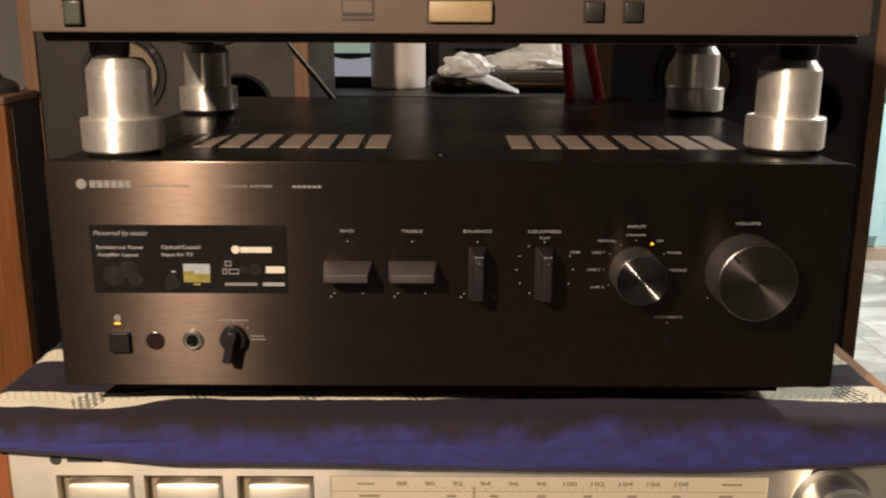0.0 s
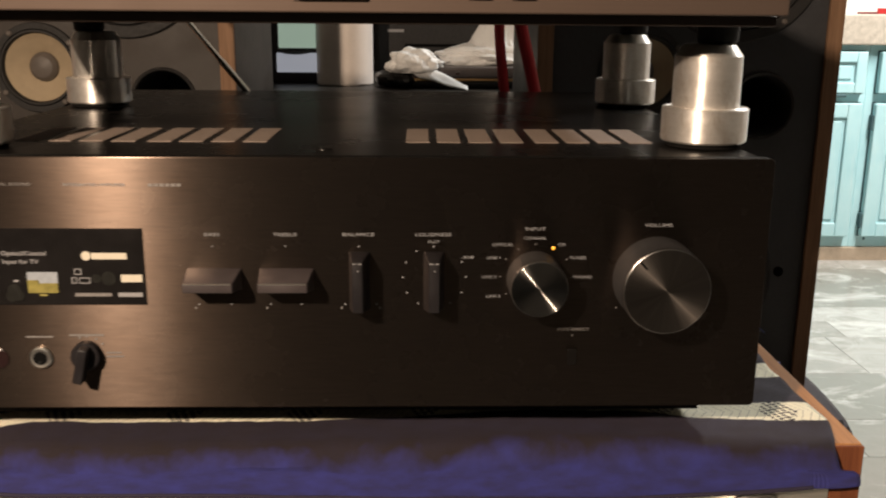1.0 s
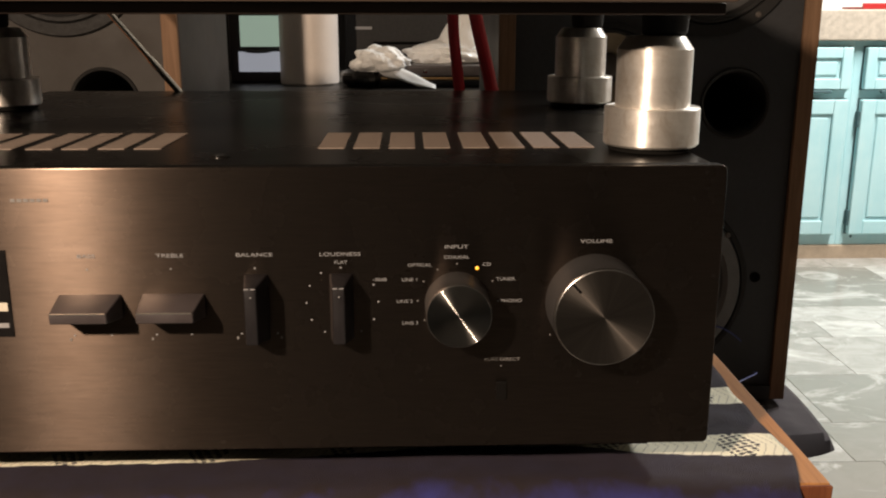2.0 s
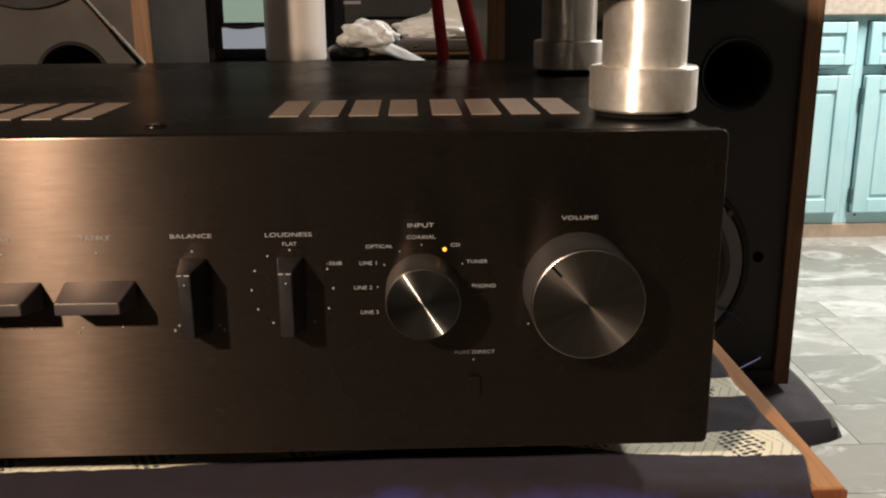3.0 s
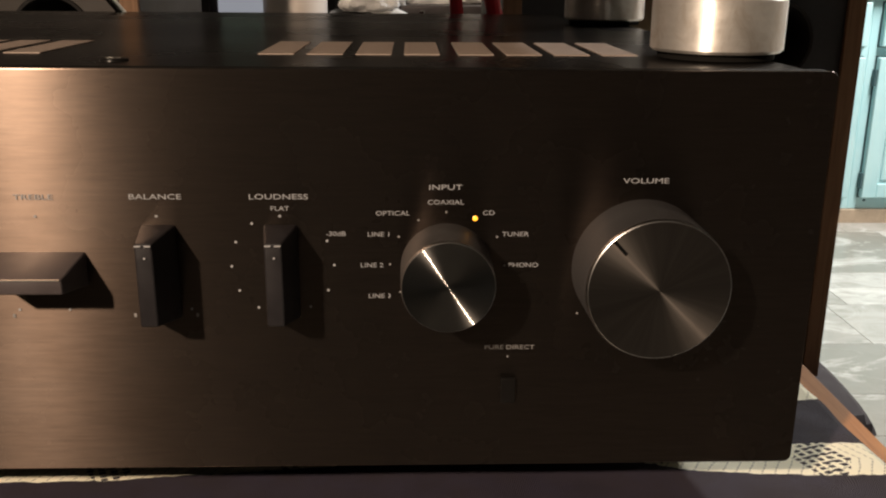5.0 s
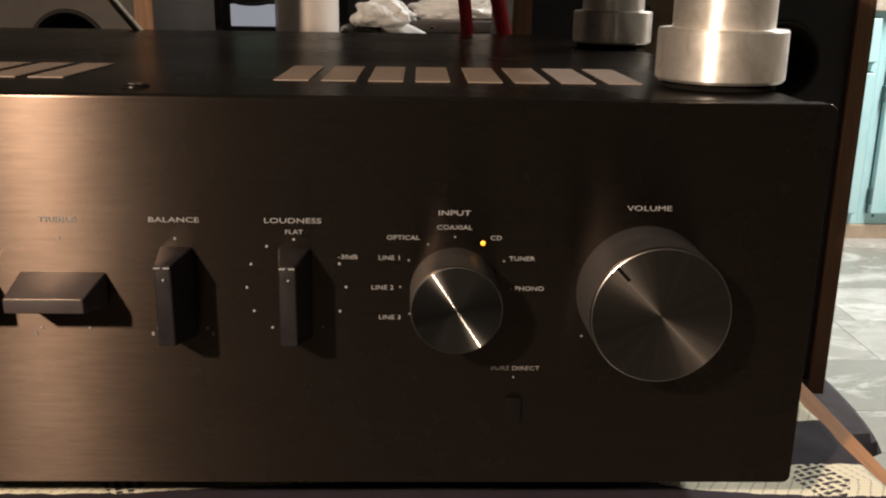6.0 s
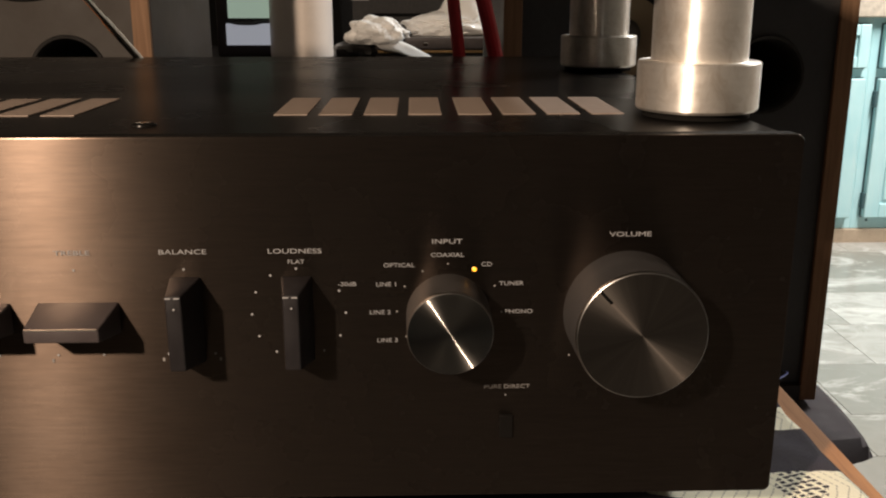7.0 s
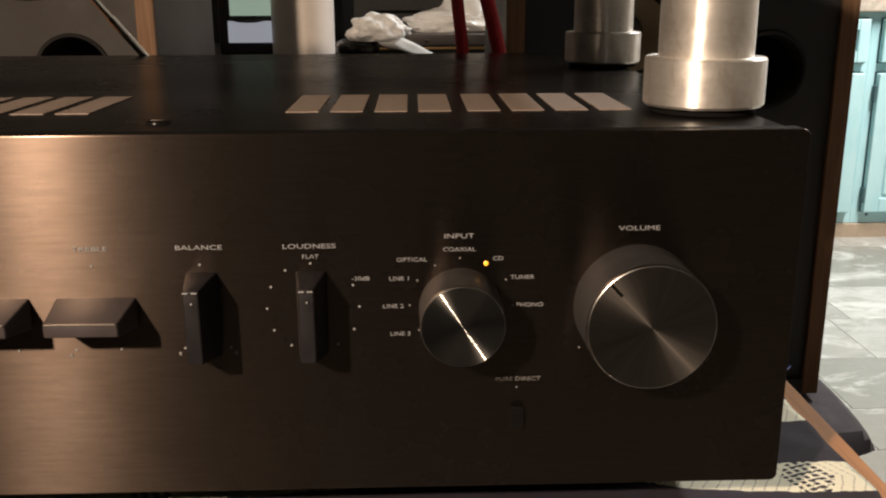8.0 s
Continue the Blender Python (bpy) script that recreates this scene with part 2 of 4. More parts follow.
def wood(name, light, dark, axis, rough=0.6):
    m, nt, b = mat(name, light, rough, 0.0, 0.12)
    st = [46, 46, 46]
    st[axis] = 3.0
    v = coords(nt, tuple(st))
    g = noise_tex(nt, v, 1.6, 6, 0.65, 1.2)
    st2 = [420, 420, 420]
    st2[axis] = 9
    pores = noise_tex(nt, coords(nt, tuple(st2)), 1.0, 3, 0.7)
    c = ramp(nt, g, [(0.25, dark), (0.5, tuple((a + d) / 2 for a, d in zip(light, dark))), (0.75, light)])
    c = mixc(nt, span(nt, pores, 0.52, 0.72, 0, 0.55), c, tuple(d * 0.5 for d in dark))
    nt.links.new(c, b.inputs["Base Color"])
    bump(nt, b, pores, 0.12, 0.0005)
    return m


M_OAK = wood("orange_oak_veneer", (0.52, 0.25, 0.085), (0.29, 0.115, 0.036), 1)
M_OAKFRONT = wood("red_brown_oak_edge", (0.27, 0.10, 0.045), (0.13, 0.042, 0.02), 2)
M_VENEER = wood("walnut_brown_veneer", (0.28, 0.170, 0.105), (0.16, 0.090, 0.053), 2)
M_OAKTALL = wood("amber_wood_front", (0.30, 0.125, 0.045), (0.15, 0.055, 0.018), 2)

# black baffle: flat black vinyl with dust; the second copy is browned for warm lamplight
M_BAFFLE = plain("matt_black_baffle", (0.034, 0.035, 0.039), 0.55, 0.0, 0.25, 16, 0.12)
M_BAFFLELIT = plain("warm_lit_baffle", (0.029, 0.023, 0.019), 0.6, 0.0, 0.18, 16, 0.12)

# glowing things
M_LED, nt_, b_ = mat("amber_led", (1.0, 0.5, 0.05), 0.3)
b_.inputs["Emission Color"].default_value = (1.0, 0.40, 0.03, 1)
b_.inputs["Emission Strength"].default_value = 1.3
M_LCD, nt_, b_ = mat("pale_green_lit_display", (0.35, 0.5, 0.36), 0.3)
b_.inputs["Emission Color"].default_value = (0.56, 0.72, 0.58, 1)
b_.inputs["Emission Strength"].default_value = 0.42

M_LCDWHITE, nt_, b_ = mat("white_lit_display", (0.5, 0.52, 0.56), 0.3)
b_.inputs["Emission Color"].default_value = (0.62, 0.64, 0.72, 1)
b_.inputs["Emission Strength"].default_value = 0.40
# kitchen paint: turquoise with rubbed patches
M_TURQ, nt_, b_ = mat("rubbed_turquoise_paint", (0.36, 0.62, 0.64), 0.5)
v_ = coords(nt_)
n1_ = noise_tex(nt_, v_, 5, 5)
n2_ = noise_tex(nt_, coords(nt_, (60, 60, 7)), 1.0, 4)
c_ = ramp(nt_, n1_, [(0.3, (0.37, 0.62, 0.66)), (0.7, (0.50, 0.71, 0.73))])
nt_.links.new(mixc(nt_, span(nt_, n2_, 0.55, 0.8, 0, 0.35), c_, (0.62, 0.72, 0.70)), b_.inputs["Base Color"])
bump(nt_, b_, n2_, 0.08, 0.001)

# floor tiles: veined marble, each tile its own tone
M_TILE, nt_, b_ = mat("veined_marble", (0.5, 0.48, 0.43), 0.22)
oi_ = nt_.nodes.new("ShaderNodeObjectInfo")
tone_ = ramp(nt_, oi_.outputs["Random"], [(0.0, (0.24, 0.23, 0.205)), (0.35, (0.29, 0.277, 0.25)), (0.7, (0.355, 0.34, 0.315)), (1.0, (0.54, 0.53, 0.505))])
geo_ = nt_.nodes.new("ShaderNodeNewGeometry")
own_ = nt_.nodes.new("ShaderNodeVectorMath")
own_.operation = "MULTIPLY_ADD"
own_.inputs[1].default_value = (1.0, 1.5, 1.0)
nt_.links.new(geo_.outputs["Position"], own_.inputs[0])
nt_.links.new(calc(nt_, "MULTIPLY", oi_.outputs["Random"], 31.0), own_.inputs[2])
n1_ = noise_tex(nt_, own_.outputs[0], 8, 8, 0.70, 1.1)
n2_ = noise_tex(nt_, own_.outputs[0], 4.2, 7, 0.68, 1.4)
c_ = mixc(nt_, span(nt_, n1_, 0.40, 0.64, 0, 0.6), tone_, (0.21, 0.205, 0.175))
c_ = mixc(nt_, span(nt_, n2_, 0.53, 0.72, 0, 0.6), c_, (0.76, 0.75, 0.72))
nt_.links.new(c_, b_.inputs["Base Color"])

# striped woven cloth: ground plum-black on top, blue on the hanging front; cream bands with a black motif
M_CLOTH, nt_, b_ = mat("striped_woven_cloth", (0.05, 0.04, 0.12), 0.9)
b_.inputs["Sheen Weight"].default_value = 0.05
b_.inputs["Sheen Tint"].default_value = (0.5, 0.45, 1.0, 1)
uv_ = nt_.nodes.new("ShaderNodeUVMap")
uv_.uv_map = "weave"
sep_ = nt_.nodes.new("ShaderNodeSeparateXYZ")
nt_.links.new(uv_.outputs[0], sep_.inputs[0])
ux_, vy_ = sep_.outputs[0], sep_.outputs[1]
fray_ = noise_tex(nt_, uv_.outputs[0], 160, 3)
vy2_ = calc(nt_, "ADD", vy_, calc(nt_, "MULTIPLY", calc(nt_, "SUBTRACT", fray_, 0.5), 0.003))
# the plum ground bulges back over the cream along the middle
bulge_ = calc(nt_, "ADD", span(nt_, ux_, -0.186, -0.160, 0.0, 0.0095), calc(nt_, "MULTIPLY", span(nt_, ux_, -0.02, 0.06, 0.0, 0.0075), span(nt_, ux_, 0.168, 0.208, 1.0, 0.0)))
bulge_ = calc(nt_, "SUBTRACT", bulge_, span(nt_, ux_, 0.165, 0.205, 0.0, 0.0006))
vy2_ = calc(nt_, "SUBTRACT", vy2_, calc(nt_, "MULTIPLY", bulge_, calc(nt_, "LESS_THAN", vy_, 0.06)))
# bands repeat every 72.5 mm; cream from 0 to 22 mm of each
ph_ = calc(nt_, "MODULO", calc(nt_, "ADD", vy2_, 0.0725 * 4 - 0.0155), 0.0725)
above_ = calc(nt_, "GREATER_THAN", vy_, 0.012)
cream_ = calc(nt_, "MULTIPLY", calc(nt_, "LESS_THAN", ph_, 0.0225), above_)
mid_ = calc(nt_, "ABSOLUTE", calc(nt_, "SUBTRACT", ph_, 0.011))
rep_ = calc(nt_, "ABSOLUTE", calc(nt_, "SUBTRACT", calc(nt_, "MODULO", calc(nt_, "ADD", ux_, 0.066 * 9 - 0.048 + 0.033), 0.066), 0.033))
dia_ = calc(nt_, "LESS_THAN", calc(nt_, "ADD", calc(nt_, "DIVIDE", rep_, 0.0105), calc(nt_, "DIVIDE", mid_, 0.019)), 1.0)
# hooked lozenges of small blocks, in slanting rows
row_ = calc(nt_, "MODULO", calc(nt_, "ADD", calc(nt_, "ADD", ux_, 3.0), calc(nt_, "MULTIPLY", vy_, 0.45)), 0.0044)
rows_ = calc(nt_, "LESS_THAN", row_, 0.0024)
hook_ = calc(nt_, "MODULO", calc(nt_, "ADD", calc(nt_, "SUBTRACT", vy_, calc(nt_, "MULTIPLY", ux_, 0.35)), 3.0), 0.0056)
blob_ = noise_tex(nt_, uv_.outputs[0], 260, 1)
hooks_ = calc(nt_, "LESS_THAN", calc(nt_, "MODULO", calc(nt_, "ADD", hook_, calc(nt_, "MULTIPLY", blob_, 0.0012)), 0.0028), 0.0019)
link_ = calc(nt_, "MULTIPLY", calc(nt_, "LESS_THAN", hook_, 0.0011), calc(nt_, "GREATER_THAN", blob_, 0.5))
motif_ = calc(nt_, "MULTIPLY", dia_, calc(nt_, "MAXIMUM", calc(nt_, "MULTIPLY", rows_, hooks_), link_))
# slanting stitched lines across the cream
sl_ = calc(nt_, "MODULO", calc(nt_, "ADD", calc(nt_, "ADD", ux_, 3.0), calc(nt_, "MULTIPLY", mid_, 0.55)), 0.0048)
dots_ = calc(nt_, "GREATER_THAN", calc(nt_, "MODULO", calc(nt_, "ADD", vy_, 1.0), 0.0022), 0.0007)
line_ = calc(nt_, "MULTIPLY", calc(nt_, "LESS_THAN", sl_, 0.0007), dots_)
black_ = calc(nt_, "MULTIPLY", cream_, calc(nt_, "MAXIMUM", motif_, calc(nt_, "MULTIPLY", line_, 0.5)))
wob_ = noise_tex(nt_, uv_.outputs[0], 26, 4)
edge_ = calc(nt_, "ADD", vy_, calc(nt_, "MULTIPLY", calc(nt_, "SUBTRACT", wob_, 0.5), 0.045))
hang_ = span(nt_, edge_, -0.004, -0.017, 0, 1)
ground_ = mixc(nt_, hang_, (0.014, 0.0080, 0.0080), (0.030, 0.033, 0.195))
mot_ = noise_tex(nt_, uv_.outputs[0], 60, 5)
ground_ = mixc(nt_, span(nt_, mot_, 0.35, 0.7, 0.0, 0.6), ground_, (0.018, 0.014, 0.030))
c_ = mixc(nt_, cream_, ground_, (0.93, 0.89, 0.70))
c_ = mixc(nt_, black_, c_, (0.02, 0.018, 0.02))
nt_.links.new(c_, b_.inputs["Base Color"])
yarn_ = nt_.nodes.new("ShaderNodeTexWave")
yarn_.inputs["Scale"].default_value = 480
nt_.links.new(uv_.outputs[0], yarn_.inputs["Vector"])
bump(nt_, b_, calc(nt_, "ADD", calc(nt_, "MULTIPLY", yarn_.outputs["Fac"], 0.4), mot_), 0.5, 0.0012)

# ---- building helpers ----
ORIGIN = {}


def thing(name, place, label, category, group="", kind=""):
    ob = new(name)
    ob.empty_display_size = 0.02
    ob.location = place
    ORIGIN[ob.name] = Vector(place)
    return tagged(ob, label, category, group, kind)


def finish(bm, name, material, shade=True):
    me = bpy.data.meshes.new(name)
    bmesh.ops.recalc_face_normals(bm, faces=bm.faces[:])
    bm.to_mesh(me)
    bm.free()
    me.materials.append(material)
    if shade:
        me.polygons.foreach_set("use_smooth", [True] * len(me.polygons))
        me.set_sharp_from_angle(angle=radians(21))
    return me


def part(name, bm, material, parent, label="", at=None):
    """Links a bmesh, given in world places, as one mesh under parent, with its own origin at `at`."""
    base = ORIGIN[parent.name]
    o = Vector(at) if at else base
    bm.transform(Matrix.Translation(-o))
    ob = new(name, finish(bm, name, material))
    ob.parent = parent
    ob.location = o - base
    ORIGIN[ob.name] = o
    return tagged(ob, label)


def solid(name, bm, material, place, label, category, group="", kind=""):
    """Links a bmesh as a thing of one mesh."""
    o = Vector(place)
    bm.transform(Matrix.Translation(-o))
    ob = new(name, finish(bm, name, material))
    ob.location = o
    ORIGIN[ob.name] = o
    return tagged(ob, label, category, group, kind)


def box(x0, x1, y0, y1, z0, z1, bev=0.0, seg=2, bm=None):
    one = bmesh.new()
    m = Matrix.Translation(((x0 + x1) / 2, (y0 + y1) / 2, (z0 + z1) / 2)) @ Matrix.Diagonal((x1 - x0, y1 - y0, z1 - z0, 1))
    bmesh.ops.create_cube(one, size=1, matrix=m)
    if bev:
        bmesh.ops.bevel(one, geom=one.edges[:], offset=bev, segments=seg, profile=0.5, affect="EDGES")
    return joined(bm, one)


def joined(bm, one):
    if bm is None:
        return one
    me = bpy.data.meshes.new("tmp")
    one.to_mesh(me)
    one.free()
    bm.from_mesh(me)
    bpy.data.meshes.remove(me)
    return bm


def turned(profile, centre, axis="z", seg=48, bm=None, caps=True):
    """A lathe body: profile of (radius, height) along axis z, or along -y ("y")."""
    one = bmesh.new()
    rings = []
    for r, h in profile:
        ring = []
        for i in range(seg):
            a = 2 * math.pi * i / seg
            p = (r * math.cos(a), r * math.sin(a), h) if axis == "z" else (r * math.cos(a), -h, r * math.sin(a))
            ring.append(one.verts.new(Vector(p) + Vector(centre)))
        rings.append(ring)
    for a, b in zip(rings, rings[1:]):
        for i in range(seg):
            j = (i + 1) % seg
            one.faces.new((a[i], a[j], b[j], b[i]))
    if caps:
        one.faces.new(rings[0])
        one.faces.new(rings[-1])
    return joined(bm, one)


def tube(points, radius, seg=10, bm=None, closed_ends=True):
    """A round bar along a smooth line through the points."""
    pts = [Vector(p) for p in points]
    line = []
    for i in range(len(pts) - 1):
        p0, p1, p2, p3 = pts[max(i - 1, 0)], pts[i], pts[i + 1], pts[min(i + 2, len(pts) - 1)]
        for k in range(8):
            t = k / 8
            line.append(0.5 * ((2 * p1) + (p2 - p0) * t + (2 * p0 - 5 * p1 + 4 * p2 - p3) * t * t + (3 * p1 - p0 - 3 * p2 + p3) * t ** 3))
    line.append(pts[-1])
    one = bmesh.new()
    rings = []
    for i, p in enumerate(line):
        d = (line[min(i + 1, len(line) - 1)] - line[max(i - 1, 0)]).normalized()
        side = d.cross(Vector((0.31, 0.87, 0.38))).normalized()
        up = side.cross(d)
        rings.append([one.verts.new(p + radius * (math.cos(2 * math.pi * k / seg) * side + math.sin(2 * math.pi * k / seg) * up)) for k in range(seg)])
    for a, b in zip(rings, rings[1:]):
        for i in range(seg):
            j = (i + 1) % seg
            one.faces.new((a[i], a[j], b[j], b[i]))
    if closed_ends:
        one.faces.new(rings[0])
        one.faces.new(rings[-1])
    return joined(bm, one)


def wedge(cx, cz, base_w, base_h, tip_w, tip_h, depth, y=0.0, lift=0.0):
    """A bar-shaped control that tapers from the panel to its tip."""
    bm = bmesh.new()
    a = [bm.verts.new((cx + sx * base_w / 2, y, cz + sz * base_h / 2)) for sx, sz in ((-1, -1), (1, -1), (1, 1), (-1, 1))]
    b = [bm.verts.new((cx + sx * tip_w / 2, y - depth, cz + lift + sz * tip_h / 2)) for sx, sz in ((-1, -1), (1, -1), (1, 1), (-1, 1))]
    bm.faces.new(a)
    bm.faces.new(b)
    for i in range(4):
        j = (i + 1) % 4
        bm.faces.new((a[i], a[j], b[j], b[i]))
    bmesh.ops.bevel(bm, geom=bm.edges[:], offset=0.0007, segments=3, profile=0.5, affect="EDGES")
    return bm


def words(text, cx, cz, height, parent, material, y=-0.00025, stretch=1.35, name="lettering", anchor="CENTER", bold=0.0, slant=0.0):
    """Printed words on a face that looks towards -y; height is that of the capitals."""
    cu = bpy.data.curves.new("text", "FONT")
    cu.body, cu.align_x, cu.align_y = text, anchor, "CENTER"
    cu.size, cu.extrude, cu.offset, cu.shear, cu.resolution_u = height / 0.69, 0.00008, bold, slant, 3
    tmp = bpy.data.objects.new("text", cu)
    scene.collection.objects.link(tmp)
    bpy.context.view_layer.update()
    me = bpy.data.meshes.new_from_object(tmp.evaluated_get(bpy.context.evaluated_depsgraph_get()))
    bpy.data.objects.remove(tmp)
    bpy.data.curves.remove(cu)
    o = Vector((cx, y, cz))
    me.transform(pose(0, 0, 0, 90) @ Matrix.Diagonal((stretch, 1, 1, 1)))
    me.name = name
    me.materials.clear()
    me.materials.append(material)
    ob = new(name, me)
    ob.parent = parent
    ob.location = o - ORIGIN[parent.name]
    ORIGIN[ob.name] = o
    return ob


def bar(x0, x1, z0, z1, parent, material, y=-0.00025, name="printed_bar"):
    return part(name, box(x0, x1, y, y + 0.0002, z0, z1), material, parent)


def disc(cx, cz, r, parent, material, y=-0.0003, name="printed_dot", seg=14):
    return part(name, turned([(r, 0), (r, 0.0002)], (cx, y + 0.0002, cz), "y", seg), material, parent)


# ---- the room ----


def structure(name, bm, material, place, label, category):
    return solid(name, bm, material, place, label, category, kind="structure")


floor = structure("floor", box(-1.8, 3.3, -4.4, 3.76, -0.12, -0.006), M_GROUT, (0.7, 0.7, -0.12), "grey grouted bed under pale marble floor tiles", "floor")
structure("wall_north", box(-1.8, 3.3, 3.76, 3.9, -0.12, 2.6), M_WALL, (0.7, 3.83, 0), "plain cream plaster wall behind the kitchen units", "wall")
# three walls out of view, darkened so that less light bounces back
structure("wall_south", box(-1.8, 3.3, -4.54, -4.4, -0.12, 2.6), M_WALLDIM, (0.7, -4.47, 0), "unseen plain wall, coloured dark brown to hold back bounced light", "wall")
structure("wall_west", box(-1.94, -1.8, -4.54, 3.9, -0.12, 2.6), M_WALLDIM, (-1.87, 0.7, 0), "unseen plain wall, coloured dark brown to hold back bounced light", "wall")
structure("wall_east", box(3.3, 3.44, -4.54, 3.9, -0.12, 2.6), M_WALLDIM, (3.37, 0.7, 0), "unseen plain wall, coloured dark brown to hold back bounced light", "wall")
structure("ceiling", box(-1.94, 3.44, -4.54, 3.9, 2.6, 2.7), M_CEIL, (0.7, 0.7, 2.6), "plain white painted ceiling", "ceiling")

# ---- kitchen: painted base units, worktop, plinth ----
KY = 3.16


def framed_panel(x0, x1, z0, z1, y, parent, name, rail=0.055):
    """A framed front: stiles and rails round a raised, sunk-edged field."""
    ob = part(name, box(x0, x1, y, y + 0.018, z0, z1, 0.003, 1), M_TURQ, parent)
    fr = box(x0, x0 + rail, y - 0.012, y, z0, z1, 0.003, 1)
    box(x1 - rail, x1, y - 0.012, y, z0, z1, 0.003, 1, fr)
    box(x0 + rail, x1 - rail, y - 0.011, y, z0, z0 + rail, 0.003, 1, fr)
    box(x0 + rail, x1 - rail, y - 0.011, y, z1 - rail, z1, 0.003, 1, fr)
    part("frame", fr, M_TURQ, ob)
    part("raised_field", box(x0 + rail + 0.012, x1 - rail - 0.012, y - 0.006, y, z0 + rail + 0.012, z1 - rail - 0.012, 0.004, 1), M_TURQ, ob)
    # dark sheet behind the front gives the shade and wear of the joint
    gap = box(x0 - 0.004, x1 + 0.004, y + 0.0185, y + 0.0205, z0 - 0.004, z1 + 0.004)
    part("shadow_gap", gap, M_WORNSHADE, ob, "dark sheet for the shade and rubbed paint in the joint round the front")
    return ob


def kitchen_unit(x0, x1, label):
    u = thing("kitchen_cabinet", ((x0 + x1) / 2, KY + 0.3, 0.055), label, "cabinet", "kitchen base units")
    part("body", box(x0, x1, KY + 0.022, KY + 0.58, 0.055, 0.857, 0.002, 1), M_TURQ, u)
    d = framed_panel(x0 + 0.035, x1 - 0.02, 0.675, 0.832, KY, u, "drawer", 0.04)
    # a raised bar, coloured dark for the shade of a pull groove
    part("pull", box(x0 + 0.10, x1 - 0.09, KY - 0.016, KY - 0.004, 0.660, 0.672, 0.003, 1), M_WORNSHADE, d, "dark shadowed pull groove")
    door = framed_panel(x0 + 0.035, x1 - 0.02, 0.105, 0.635, KY, u, "door", 0.055)
    for z in (0.17, 0.56):
        h = box(x0 + 0.026, x0 + 0.034, KY - 0.006, KY + 0.02, z - 0.03, z + 0.03, 0.001, 1)
        part("hinge", h, M_WORNSHADE, door, "dark rubbed hinge")
    disc(x0 + 0.05, 0.095, 0.006, door, M_WORNSHADE, KY - 0.004, "catch")
    return u


for x0, x1 in ((0.91, 1.35), (1.35, 1.79), (1.79, 2.23), (2.23, 2.67)):
    kitchen_unit(x0, x1, "pale turquoise painted wooden kitchen base unit, rubbed at its edges")
solid("countertop", box(0.90, 2.70, KY - 0.02, 3.755, 0.858, 0.972, 0.006), M_GRANITE, (1.8, 3.45, 0.858), "thick beige speckled granite worktop on the turquoise units", "worktop")
structure("plinth", box(0.91, 2.67, KY + 0.012, KY + 0.55, -0.005, 0.054, 0.002, 1), M_PLINTH, (1.8, 3.4, 0), "sandy brown stone plinth under the kitchen units", "plinth")
tray = thing("red_tray", (1.92, 3.30, 0.972), "red enamel tray standing on the granite worktop", "tray")
part("base", box(1.82, 2.06, 3.22, 3.40, 0.9725, 0.982, 0.003), M_REDTRAY, tray)
part("rim", box(1.815, 2.065, 3.21, 3.22, 0.9725, 0.996, 0.003), M_REDTRAY, tray)
structure("backsplash", box(0.90, 2.70, 3.745, 3.757, 0.973, 1.6), M_CEIL, (1.8, 3.75, 0.973), "white tiled splashback over the worktop", "splashback")

# ---- rack and bench ----
rack = thing("hifi_rack", (0, 0.2, 0), "dark stained wooden rack under the silver receiver", "rack")
part("top_board", box(-0.33, 0.30, 0.0, 0.43, 0.535, 0.565, 0.003), M_DARKWOOD, rack)
for sx in (-0.32, 0.275):
    part("side_board", box(sx, sx + 0.02, 0.01, 0.42, 0.0, 0.535, 0.002), M_DARKWOOD, rack)
part("bottom_board", box(-0.30, 0.275, 0.01, 0.42, 0.08, 0.10, 0.002), M_DARKWOOD, rack)


def cloth_sheet(nx, ny, fn):
    bm = bmesh.new()
    uvl = bm.loops.layers.uv.new("weave")
    grid = [[fn(i / nx, j / ny) for j in range(ny + 1)] for i in range(nx + 1)]
    vs = [[bm.verts.new(p) for p, _ in row] for row in grid]
    for i in range(nx):
        for j in range(ny):
            f = bm.faces.new((vs[i][j], vs[i + 1][j], vs[i + 1][j + 1], vs[i][j + 1]))
            for lp, (a, b) in zip(f.loops, ((i, j), (i + 1, j), (i + 1, j + 1), (i, j + 1))):
                lp[uvl].uv = grid[a][b][1]
    return bm


